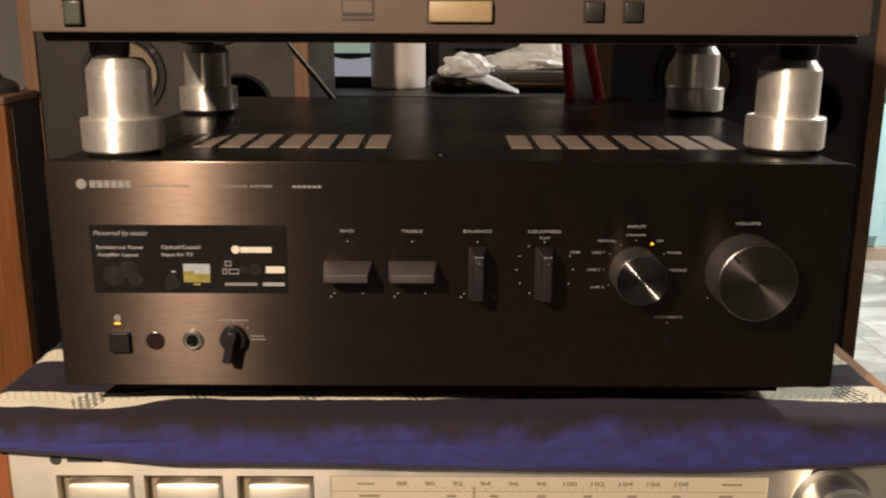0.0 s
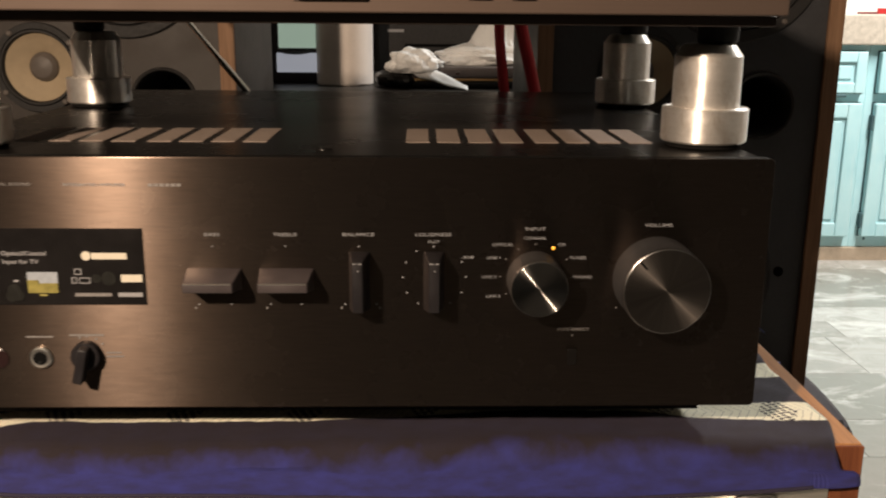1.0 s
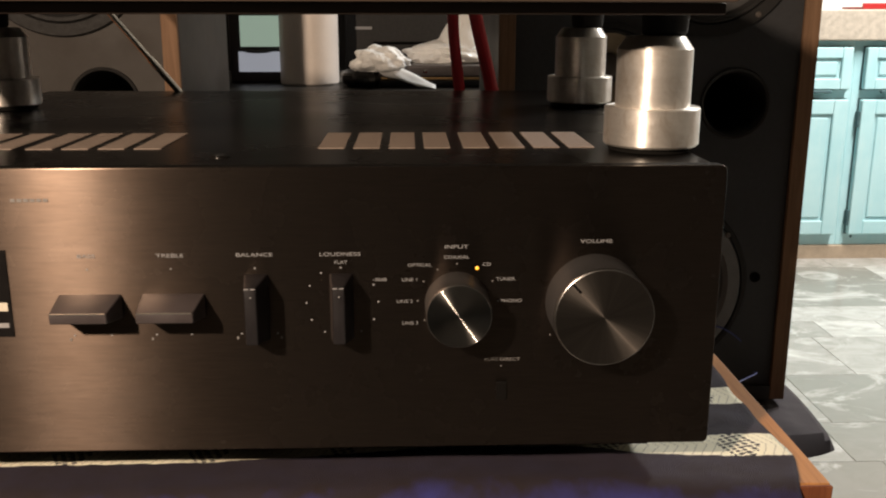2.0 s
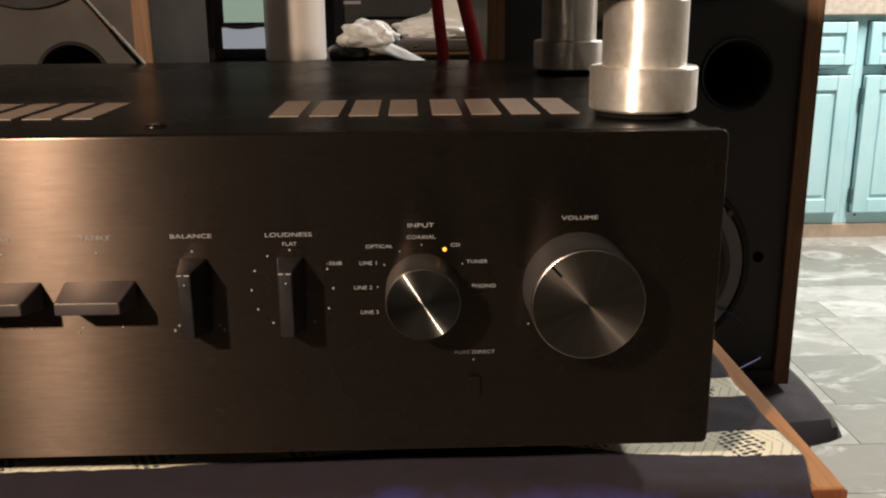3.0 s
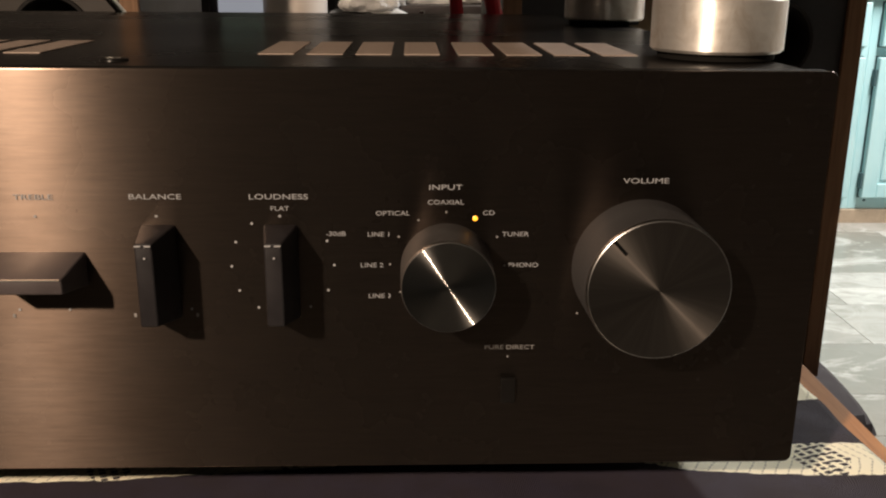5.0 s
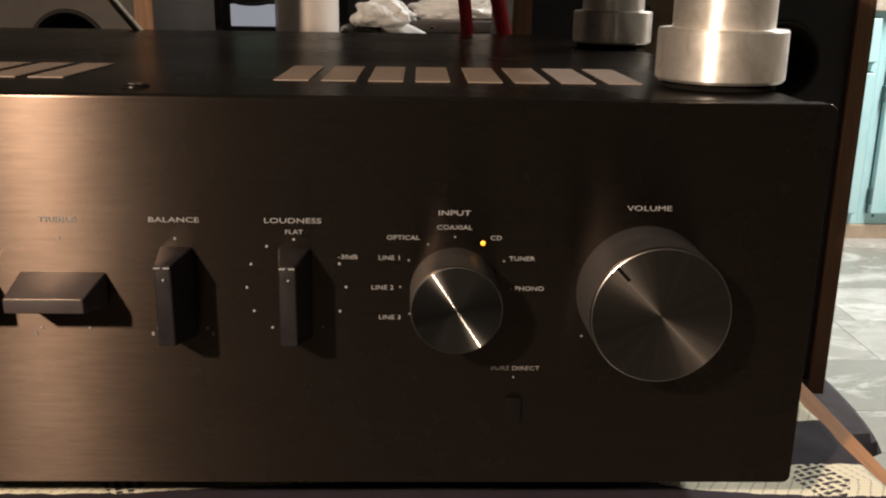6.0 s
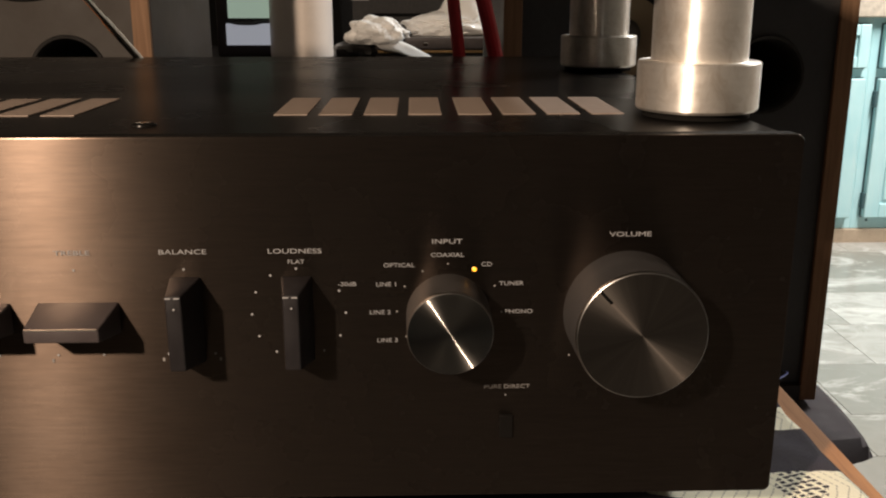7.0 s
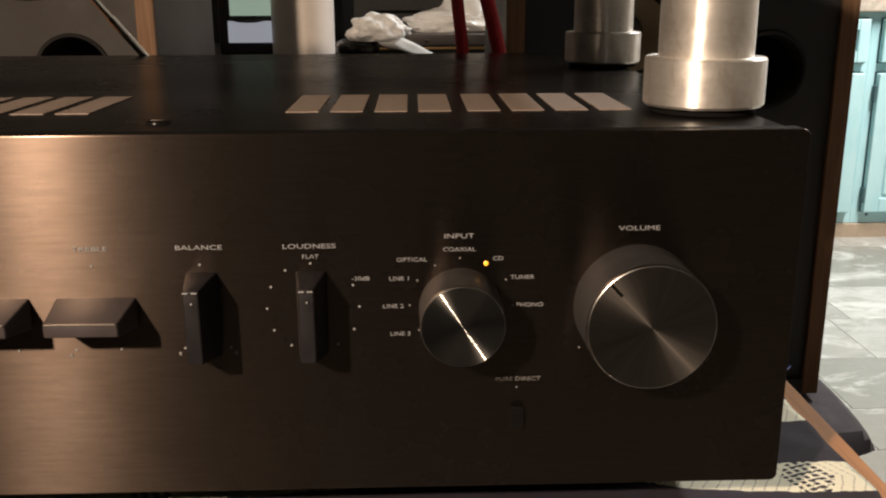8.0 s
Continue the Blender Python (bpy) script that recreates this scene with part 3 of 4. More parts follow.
def cushion(side, x0, x1, label):
    """A soft covered slab with pinched corners and shallow creases, on a bench."""
    y0, y1, top = 0.512, 1.0, 0.5180
    cx, cy = (x0 + x1) / 2, (y0 + y1) / 2
    bm = bmesh.new()
    n, m = 44, 10
    hx, hy = (x1 - x0) / 2, (y1 - y0) / 2

    def place(a, b, face):
        """face 1 is the top, -1 the underside, drawn in towards the bench."""
        edge = max(abs(a), abs(b))
        rim = max(0.0, (edge - 0.86) / 0.14)
        pinch = 1 - 0.085 * (abs(a) * abs(b)) ** 3.5
        inset = 1.0 if face > 0 else 0.90
        crease = 0.004 * noise.noise(Vector((a * 4, b * 4, side))) - 0.006 * abs(noise.noise(Vector((a * 2 + b * 3, b * 2, 4 + side))))
        z = top - 0.004 - 0.020 * rim ** 2 + (crease if edge < 0.9 else crease * 0.5) if face > 0 else top - 0.066 + 0.022 * rim ** 2
        return (cx + a * hx * pinch * inset, cy + b * hy * pinch * inset, min(z, top))
    for face in (1, -1):
        vs = [[bm.verts.new(place(i / n * 2 - 1, j / n * 2 - 1, face)) for j in range(n + 1)] for i in range(n + 1)]
        for i in range(n):
            for j in range(n):
                bm.faces.new((vs[i][j], vs[i + 1][j], vs[i + 1][j + 1], vs[i][j + 1]))
        ring = [vs[i][0] for i in range(n)] + [vs[n][j] for j in range(n)] + [vs[n - i][n] for i in range(n)] + [vs[0][n - j] for j in range(n)]
        if face > 0:
            upper = ring
    for k in range(len(ring)):
        q = (k + 1) % len(ring)
        bm.faces.new((upper[k], upper[q], ring[q], ring[k]))
    solid("bench_cushion", bm, M_BLACKCLOTH, (cx, cy, top - 0.066), label, "cushion")
    be = thing("speaker_bench", (cx, cy, 0), "low dark wooden bench under a black cushion", "bench")
    part("seat", box(x0 + 0.05, x1 - 0.05, y0 + 0.05, y1 - 0.05, 0.415, 0.4515, 0.004), M_DARKWOOD, be)
    for lx in (x0 + 0.07, x1 - 0.11):
        for ly in (y0 + 0.07, y1 - 0.11):
            part("leg", box(lx, lx + 0.04, ly, ly + 0.04, 0.0, 0.415, 0.003), M_DARKWOOD, be)


cushion(1.0, 0.15, 0.566, "faded black cloth cushion on the speaker bench")
cushion(2.0, -0.53, -0.13, "faded black cloth cushion on the other speaker bench")

# ---- loudspeakers ----


def driver(x, SY, z, r, parent, name, cone_mat, cap_mat, cap_r, deep, label="", roll_mat=None):
    """A cone driver sunk into the baffle: frame ring, surround, cone, dust cap, screws."""
    inner = 0.94 if roll_mat else 0.86
    ring = turned([(r, -0.001), (r, 0.003), (r * 0.985, 0.005), (r * inner, 0.005), (r * (inner - 0.02), -0.001)], (x, SY, z), "y", 64, None, False)
    ob = part(name, ring, M_RUBBER, parent, label)
    part("surround", turned([(r * inner, 0.0), (r * (inner - 0.03), 0.006), (r * 0.79, 0.006), (r * 0.75, 0.0)], (x, SY, z), "y", 64, None, False), roll_mat or M_RUBBER, ob)
    cone = bmesh.new()
    prof = [(r * 0.765, 0.001), (r * 0.6, -deep * 0.4), (r * 0.42, -deep * 0.75), (cap_r * 0.98, -deep)]
    seg = 56
    rings = [[cone.verts.new((x + q * math.cos(2 * math.pi * i / seg), SY - h, z + q * math.sin(2 * math.pi * i / seg))) for i in range(seg)] for q, h in prof]
    for a, b in zip(rings, rings[1:]):
        for i in range(seg):
            j = (i + 1) % seg
            cone.faces.new((a[i], a[j], b[j], b[i]))
    part("cone", cone, cone_mat, ob)
    part("dust_cap", turned([(cap_r, -deep), (cap_r * 0.93, -deep + cap_r * 0.25), (cap_r * 0.7, -deep + cap_r * 0.5), (cap_r * 0.35, -deep + cap_r * 0.62), (0.001, -deep + cap_r * 0.66)], (x, SY, z), "y", 40), cap_mat, ob)
    for k in range(4):
        a = math.pi / 4 - 0.15 + k * math.pi / 2
        part("screw", turned([(0.0032, 0.004), (0.0032, 0.0065), (0.002, 0.0075)], (x + r * 0.93 * math.cos(a), SY, z + r * 0.93 * math.sin(a)), "y", 12), M_CAP, ob)
    return ob


def plate_with_holes(x0, x1, z0, z1, y, thick, holes):
    """A board with round openings cut through it, from a fan of faces round each."""
    bm = bmesh.new()
    seg = 40
    edges = []

    def loop(pts):
        vs = [bm.verts.new(p) for p in pts]
        return [bm.edges.new((vs[i], vs[(i + 1) % len(vs)])) for i in range(len(vs))]
    edges += loop([(x0, y, z0), (x1, y, z0), (x1, y, z1), (x0, y, z1)])
    for hx, hz, hr in holes:
        edges += loop([(hx + hr * math.cos(2 * math.pi * i / seg), y, hz + hr * math.sin(2 * math.pi * i / seg)) for i in range(seg)])
    bmesh.ops.triangle_fill(bm, use_beauty=True, use_dissolve=False, edges=edges)
    geo = bmesh.ops.extrude_face_region(bm, geom=bm.faces[:])
    bmesh.ops.translate(bm, vec=(0, thick, 0), verts=[g for g in geo["geom"] if isinstance(g, bmesh.types.BMVert)])
    return bm


def loudspeaker(x0, SY, baffle, label):
    z0, z1, w, d, rim = 0.5195, 1.20, 0.343, 0.27, 0.0175
    x1 = x0 + w
    sp = thing("loudspeaker", ((x0 + x1) / 2, SY + d / 2, z0), label, "loudspeaker", "pair of loudspeakers")
    port, mid, up, low = (x0 + 0.259, 0.865, 0.0345), (x0 + 0.120, 0.902, 0.0505), (x0 + 0.222, 1.031, 0.096), (x0 + 0.181, 0.660, 0.107)
    holes = [(port[0], port[1], port[2]), (mid[0], mid[1], mid[2] * 0.85), (up[0], up[1], up[2] * 0.85), (low[0], low[1], low[2] * 0.85)]
    part("baffle", plate_with_holes(x0 + rim, x1 - rim, z0 + rim, z1 - rim, SY, 0.018, holes), baffle, sp)
    for name, b in (("side_board", (x0, x0 + rim, SY - 0.006, SY + d, z0, z1)), ("side_board", (x1 - rim, x1, SY - 0.006, SY + d, z0, z1)),
                    ("bottom_board", (x0 + rim, x1 - rim, SY - 0.006, SY + d, z0, z0 + rim)), ("top_board", (x0 + rim, x1 - rim, SY - 0.006, SY + d, z1 - rim, z1))):
        bd = part(name, box(b[0], b[1], SY + 0.0002, b[3], b[4], b[5], 0.0008, 1), M_DARKWOOD, sp)
        part("front_edging", box(b[0], b[1], b[2], SY, b[4], b[5], 0.0012), M_DARKWOOD if name == "bottom_board" else M_VENEER, bd, "dark stained edging" if name == "bottom_board" else "walnut veneer edging")
    part("back_board", box(x0 + rim, x1 - rim, SY + d - 0.02, SY + d - 0.004, z0 + rim, z1 - rim), M_DARKWOOD, sp)
    # port sleeve
    sleeve = bmesh.new()
    seg = 40
    rr = [(port[2] + 0.004, 0.001), (port[2] + 0.003, 0.003), (port[2] + 0.0005, 0.002), (port[2] - 0.0015, -0.004), (port[2] - 0.002, -0.12)]
    rings = [[sleeve.verts.new((port[0] + q * math.cos(2 * math.pi * i / seg), SY - h, port[1] + q * math.sin(2 * math.pi * i / seg))) for i in range(seg)] for q, h in rr]
    for a, b in zip(rings, rings[1:]):
        for i in range(seg):
            j = (i + 1) % seg
            sleeve.faces.new((a[i], a[j], b[j], b[i]))
    part("port_tube", sleeve, M_RUBBER, sp, "black moulded bass port")
    driver(mid[0], SY, mid[1], mid[2], sp, "midrange_driver", M_CONE, M_CAP, 0.017, 0.016, "cream paper cone with a grey dust cap")
    driver(up[0], SY, up[1], up[2], sp, "upper_woofer", M_WOOFER, M_CAP, 0.03, 0.035)
    # lower surround in a lighter grey, for the kitchen light it reflects
    driver(low[0], SY, low[1], low[2], sp, "lower_woofer", M_WOOFER, M_CAP, 0.035, 0.04, roll_mat=M_LITROLL)
    for gx in (x0 + 0.045, x1 - 0.045):
        part("grille_socket", turned([(0.006, -0.001), (0.006, 0.001), (0.003, 0.0012)], (gx, SY, 0.668), "y", 16), M_HOLE, sp)
    return sp


loudspeaker(0.178, 0.62, M_BAFFLE, "loudspeaker with black baffle and walnut veneer sides, on covered bench")
loudspeaker(-0.507, 0.645, M_BAFFLELIT, "loudspeaker with black baffle tinted brown for warm lamplight and walnut veneer sides, on bench")

# ---- side cabinet with a figurine ----
cab = thing("side_cabinet", (-0.72, 0.62, 0), "amber wooden side cabinet with black painted end panel", "cabinet")
part("front", box(-0.95, -0.4905, 0.545, 0.563, 0.0, 0.874, 0.002), M_OAKTALL, cab)
part("end_panel", box(-0.508, -0.490, 0.5635, 0.632, 0.0, 0.874, 0.001), M_DARKWOOD, cab, "black painted end panel")
part("body", box(-0.95, -0.5085, 0.5635, 0.632, 0.0, 0.874), M_DARKWOOD, cab)
part("top", box(-0.96, -0.489, 0.543, 0.634, 0.8745, 0.884, 0.002), M_VENEER, cab)
fig = turned([(0.030, 0.0), (0.031, 0.006), (0.026, 0.012), (0.016, 0.016), (0.010, 0.024), (0.006, 0.036), (0.007, 0.060), (0.013, 0.068), (0.015, 0.11), (0.018, 0.15), (0.007, 0.18), (0.010, 0.20), (0.0005, 0.215)], (-0.528, 0.598, 0.8845), "z", 24)
solid("figurine", fig, M_FIGURE, (-0.528, 0.598, 0.8845), "dark bronze figurine on a round foot on the cabinet", "figurine")

# ---- sideboard behind with its clutter ----
sb = thing("rear_desk", (0.03, 1.25, 0), "black desk behind the amplifier, cluttered", "desk")
part("top", box(-0.42, 0.50, 1.02, 1.55, 0.815, 0.845, 0.003), M_DARKWOOD, sb)
for lx in (-0.40, 0.44):
    part("leg", box(lx, lx + 0.04, 1.06, 1.10, 0.0, 0.815, 0.002), M_DARKWOOD, sb)
    part("leg", box(lx, lx + 0.04, 1.48, 1.52, 0.0, 0.815, 0.002), M_DARKWOOD, sb)
hutch = thing("shelf_unit", (0.03, 1.6, 0), "tall black shelf unit standing behind the desk", "shelf unit")
part("back_panel", box(-0.50, 0.55, 1.62, 1.64, 0.0, 1.5, 0.002), M_DARKWOOD, hutch)
part("side_panel", box(-0.52, -0.50, 1.56, 1.64, 0.0, 1.5, 0.002), M_DARKWOOD, hutch)
part("side_panel", box(0.55, 0.57, 1.56, 1.64, 0.0, 1.5, 0.002), M_DARKWOOD, hutch)

can = thing("canister", (-0.081, 1.18, 0.845), "pale satin metal canister standing on the desk", "canister")
part("body", turned([(0.046, 0.0), (0.048, 0.003), (0.048, 0.150), (0.046, 0.153)], (-0.081, 1.18, 0.8455), "z", 64), M_CAN, can)
part("lid", turned([(0.049, 0.153), (0.049, 0.168), (0.045, 0.172)], (-0.081, 1.18, 0.8455), "z", 64), M_CAN, can)

mon = thing("display_device", (-0.16, 1.22, 0.845), "small device with a lit pale green display", "device")
part("housing", box(-0.215, -0.125, 1.20, 1.235, 0.8455, 0.985, 0.004), M_GREYPLASTIC, mon)
part("screen", box(-0.196, -0.132, 1.1975, 1.1995, 0.905, 0.955, 0.0005, 1), M_LCD, mon, "pale green lit display")
part("fascia", box(-0.200, -0.131, 1.1970, 1.1996, 0.864, 0.897, 0.0008, 1), M_LCDWHITE, mon, "white lit lower half of the display")
part("dark_band", tube([(-0.197, 1.1965, 0.901), (-0.18, 1.1962, 0.897), (-0.155, 1.1962, 0.897), (-0.133, 1.1965, 0.902)], 0.0024, 8), M_GREYPLASTIC, mon)
part("badge", box(-0.192, -0.158, 1.1975, 1.1995, 0.962, 0.968), M_INK, mon)

dev = thing("black_component", (0.08, 1.33, 0.845), "black hi-fi component with a small pale badge", "hi-fi component")
part("body", box(-0.03, 0.40, 1.30, 1.52, 0.851, 0.985, 0.003), M_RUBBER, dev)
part("badge", box(-0.012, 0.018, 1.2988, 1.2998, 0.931, 0.936), M_INK, dev)
part("slot", box(0.02, 0.36, 1.2985, 1.2998, 0.905, 0.910), M_HOLE, dev)
for fx in (0.0, 0.36):
    part("foot", turned([(0.012, 0), (0.012, 0.006)], (fx, 1.33, 0.845), "z", 20), M_RUBBER, dev)

lap = thing("flat_black_case", (0.13, 1.2, 0.845), "flat black case with a brass-coloured edge", "case")
part("lower_shell", box(0.035, 0.232, 1.10, 1.26, 0.8455, 0.857, 0.003), M_PLASTIC, lap)
part("edge_trim", box(0.036, 0.231, 1.099, 1.261, 0.8572, 0.8615, 0.001), M_GOLDTRIM, lap, "brass-coloured edge")
part("upper_shell", box(0.034, 0.233, 1.098, 1.262, 0.8617, 0.8795, 0.003), M_GREYPLASTIC, lap)
part("latch", box(0.105, 0.112, 1.0965, 1.0982, 0.868, 0.872, 0.0004, 1), M_CHROME, lap)

case = thing("black_pouch", (0.01, 1.12, 0.845), "black soft pouch lying on the desk", "pouch")
pb = bmesh.new()
bmesh.ops.create_uvsphere(pb, u_segments=28, v_segments=16, radius=1)
for v in pb.verts:
    s = 0.9 + 0.25 * noise.noise(v.co * 1.7)
    v.co = Vector((0.012 + v.co.x * 0.042 * s, 1.13 + v.co.y * 0.04 * s, 0.8595 + max(-0.0135, v.co.z * 0.02 * s)))
part("body", pb, M_PLASTIC, case)


def crumpled(cx, cy, cz, rx, ry, rz, seed, peak, fine=1.0):
    """A crumpled film bag: creased shell with sharp folds."""
    bm = bmesh.new()
    bmesh.ops.create_icosphere(bm, subdivisions=5, radius=1)
    for v in bm.verts:
        n = v.co.normalized()
        k = 1 + 0.30 * noise.noise(n * 2.1 + Vector((seed, 0, 0))) + fine * 0.16 * abs(noise.noise(n * 5 + Vector((0, seed, 0)))) - fine * 0.10 * abs(noise.noise(n * 9 + Vector((0, 0, seed))))
        p = n * k
        z = p.z
        if z > 0:
            z += peak * max(0, 1 - 1.15 * math.hypot(p.x - 0.55, p.y)) * z
        v.co = Vector((cx + p.x * rx, cy + p.y * ry, max(cz + z * rz, cz - 0.6 * rz)))
    return bm


bag = solid("plastic_bag", crumpled(0.155, 1.19, 0.893, 0.074, 0.05, 0.022, 4.0, 5.0, 0.6), M_BAG, (0.155, 1.19, 0.8797), "crumpled white plastic bag on the black case", "bag")
solid("plastic_bag", crumpled(0.038, 1.10, 0.885, 0.042, 0.03, 0.024, 9.0, 0.0, 0.6), M_BAG, (0.04, 1.10, 0.871), "small crumpled white plastic bag on a black pouch", "bag")
flap = bmesh.new()
for i in range(13):
    s = i / 12
    for j in range(5):
        w = j / 4 - 0.5
        flap.verts.new((0.036 + 0.088 * s, 1.086 - 0.012 * s + 0.016 * w, 0.888 - 0.041 * s ** 0.7 + 0.030 * w * (1 - s * 0.85) + 0.0025 * math.sin(9 * s + 4 * w) * (1 - s)))
flap.verts.ensure_lookup_table()
for i in range(12):
    for j in range(4):
        flap.faces.new((flap.verts[i * 5 + j], flap.verts[i * 5 + 5 + j], flap.verts[i * 5 + 6 + j], flap.verts[i * 5 + 1 + j]))
fl = solid("bag_tail", flap, M_BAG, (0.07, 1.08, 0.846), "twisted tail of a white plastic bag trailing to the desk", "bag")
fl.modifiers.new("thickness", "SOLIDIFY").thickness = 0.0015

# red cable loop standing up behind the amplifier
red = thing("red_cable", (0.15, 0.50, 0.57), "thick red cable bent into a narrow loop behind the amplifier", "cable")
part("rising_run", tube([(0.132, 0.47, 0.72), (0.133, 0.48, 0.85), (0.128, 0.48, 0.90), (0.123, 0.48, 0.95), (0.124, 0.482, 1.0)], 0.0052, 12), M_RED, red)
part("falling_run", tube([(0.165, 0.47, 0.72), (0.163, 0.48, 0.86), (0.157, 0.48, 0.90), (0.145, 0.48, 0.95), (0.135, 0.482, 1.0)], 0.0062, 12), M_RED, red)
part("bend", tube([(0.124, 0.482, 1.0), (0.125, 0.482, 1.012), (0.130, 0.482, 1.016), (0.135, 0.482, 1.010), (0.135, 0.482, 1.0)], 0.0056, 12), M_RED, red)

# thin silver rod leaning behind the amplifier
rod = thing("aerial_rod", (-0.10, 0.42, 0.9), "thin silver telescopic aerial leaning behind the amplifier", "aerial")
part("lower_tube", tube([(-0.086, 0.398, 0.870), (-0.130, 0.398, 0.924)], 0.0029, 12), M_CHROME, rod)
part("upper_tube", tube([(-0.130, 0.398, 0.924), (-0.215, 0.398, 1.028)], 0.0023, 12), M_CHROME, rod)

# loose blue wire ends by the wood edge
wire = thing("loose_wire", (0.45, 0.55, 0.52), "loose blue wire strands beside the loudspeaker", "wire")
part("strand", tube([(0.395, 0.585, 0.616), (0.429, 0.609, 0.613), (0.448, 0.610, 0.606), (0.463, 0.611, 0.594)], 0.0010, 6), M_BLUEWIRE, wire)
part("strand", tube([(0.36, 0.43, 0.609), (0.392, 0.45, 0.606), (0.430, 0.50, 0.594), (0.460, 0.55, 0.579), (0.476, 0.600, 0.560)], 0.0008, 6), M_BLUEWIRE, wire)

# ---- silver receiver in its wooden sleeve ----
RZ0, RZ1 = 0.5655, 0.7465
rec = thing("stereo_receiver", (0, 0.2, RZ0), "vintage silver stereo receiver with wooden side panels under a cloth", "receiver")
part("case", box(-0.2540, 0.2615, 0.006, 0.415, RZ0 + 0.012, RZ1 - 0.0015, 0.002), M_CASE, rec)
side = part("side_panel", box(0.2625, 0.2785, 0.0, 0.42, RZ0, RZ1 + 0.0015, 0.001), M_OAK, rec, "orange oak side panel")
part("front_edge", box(0.2622, 0.2788, -0.0022, -0.0002, RZ0, RZ1 + 0.001, 0.0006, 1), M_OAKFRONT, side, "red-brown end grain")
side = part("side_panel", box(-0.2700, -0.2550, 0.0, 0.42, RZ0, RZ1 + 0.0015, 0.001), M_OAK, rec, "orange oak side panel")
part("front_edge", box(-0.2703, -0.2547, -0.0022, -0.0002, RZ0, RZ1 + 0.001, 0.0006, 1), M_OAKFRONT, side, "red-brown end grain")
FY = -0.003
face = bmesh.new()
cells = [(-0.228, -0.183), (-0.177, -0.131), (-0.123, -0.078), (-0.0685, 0.187)]
xs = [-0.2540, *[c for p in cells for c in p], 0.2615]
box(-0.2540, 0.2615, FY, 0.004, 0.7148, RZ1, 0.0, 1, face)
box(-0.2540, 0.2615, FY, 0.004, RZ0 + 0.01, 0.690, 0.0, 1, face)
for a, b in zip(xs[::2], xs[1::2]):
    box(a, b, FY, 0.004, 0.690, 0.7148, 0.0, 1, face)
fascia = part("fascia", face, M_SILVER, rec, "satin silver front panel")
for a, b in cells[:3]:
    k = part("key", box(a + 0.006, b - 0.0005, -0.006, 0.006, 0.694, 0.7105, 0.003, 3), M_SILVER, rec, "wide silver rocker key")
    part("recess", box(a, b, 0.0045, 0.0058, 0.690, 0.7148), M_DIALINK, k)
part("dial_glass", box(-0.0685, 0.187, -0.0022, 0.0042, 0.690, 0.7148), M_DIAL, rec, "cream tuning dial")
for i, n in enumerate(range(88, 110, 2)):
    x = -0.027 + i * 0.0163
    words(str(n), x, 0.7098, 0.0027, fascia, M_DIALINK, -0.0025, 1.6, "dial_number", bold=0.00005)
    for k in range(4):
        bar(x + k * 0.0041 - 0.0001, x + k * 0.0041 + 0.0001, 0.7064 - 0.0008 * (k == 0), 0.7078, fascia, M_DIALINK, -0.0025, "dial_tick")
for x, w in ((-0.046, 0.006), (0.002, 0.0028), (0.027, 0.0024), (0.055, 0.0026), (0.082, 0.0024), (0.108, 0.0028), (0.134, 0.0024), (0.163, 0.0040)):
    bar(x - w, x + w, 0.7012, 0.7026, fascia, M_DIALINK, -0.0025, "dial_tick")
bar(-0.053, -0.043, 0.7090, 0.7102, fascia, M_DIALINK, -0.0025, "dial_tick")
bar(0.160, 0.172, 0.7090, 0.7102, fascia, M_DIALINK, -0.0025, "dial_tick")
part("pointer", box(0.0145, 0.0155, -0.0030, -0.0024, 0.691, 0.708), M_CONE, rec)
bar(-0.0685, 0.187, 0.7048, 0.7050, fascia, M_DIALINK, -0.0025, "dial_line")
part("tuning_knob", turned([(0.0235, 0.0), (0.0235, 0.002), (0.0205, 0.0035), (0.0200, 0.020), (0.0188, 0.0225), (0.0182, 0.0225), (0.0001, 0.0215)], (0.224, FY, 0.6985), "y", 64), M_SATIN, rec, "polished silver tuning knob", at=(0.224, FY, 0.6985))
disc(-0.227, 0.7248, 0.0034, fascia, M_DARKINK, FY - 0.0003, "maker_mark", 24)
bar(-0.2205, -0.200, 0.7232, 0.7264, fascia, M_DARKINK, FY - 0.0003, "maker_bar")
for a, b in ((-0.192, -0.166), (-0.162, -0.146), (-0.143, -0.128)):
    bar(a, b, 0.7240, 0.7254, fascia, M_DARKINK, FY - 0.0003)
for sx in (-0.2, 0.2):
    for sy in (0.05, 0.36):
        part("foot", turned([(0.018, 0), (0.018, 0.012)], (sx, sy, RZ0), "z", 24), M_RUBBER, rec)

# ---- cloth over the receiver ----
HEM = [(-0.30, 0.737), (-0.25, 0.7335), (-0.21, 0.730), (-0.16, 0.7255), (-0.08, 0.7250), (0.0, 0.7232), (0.07, 0.7222), (0.15, 0.7215), (0.20, 0.7240), (0.25, 0.7275), (0.29, 0.730)]


def hem(x):
    for (a, za), (b, zb) in zip(HEM, HEM[1:]):
        if x <= b:
            t = max(0.0, (x - a) / (b - a))
            t = t * t * (3 - 2 * t)
            return za + (zb - za) * t
    return HEM[-1][1]


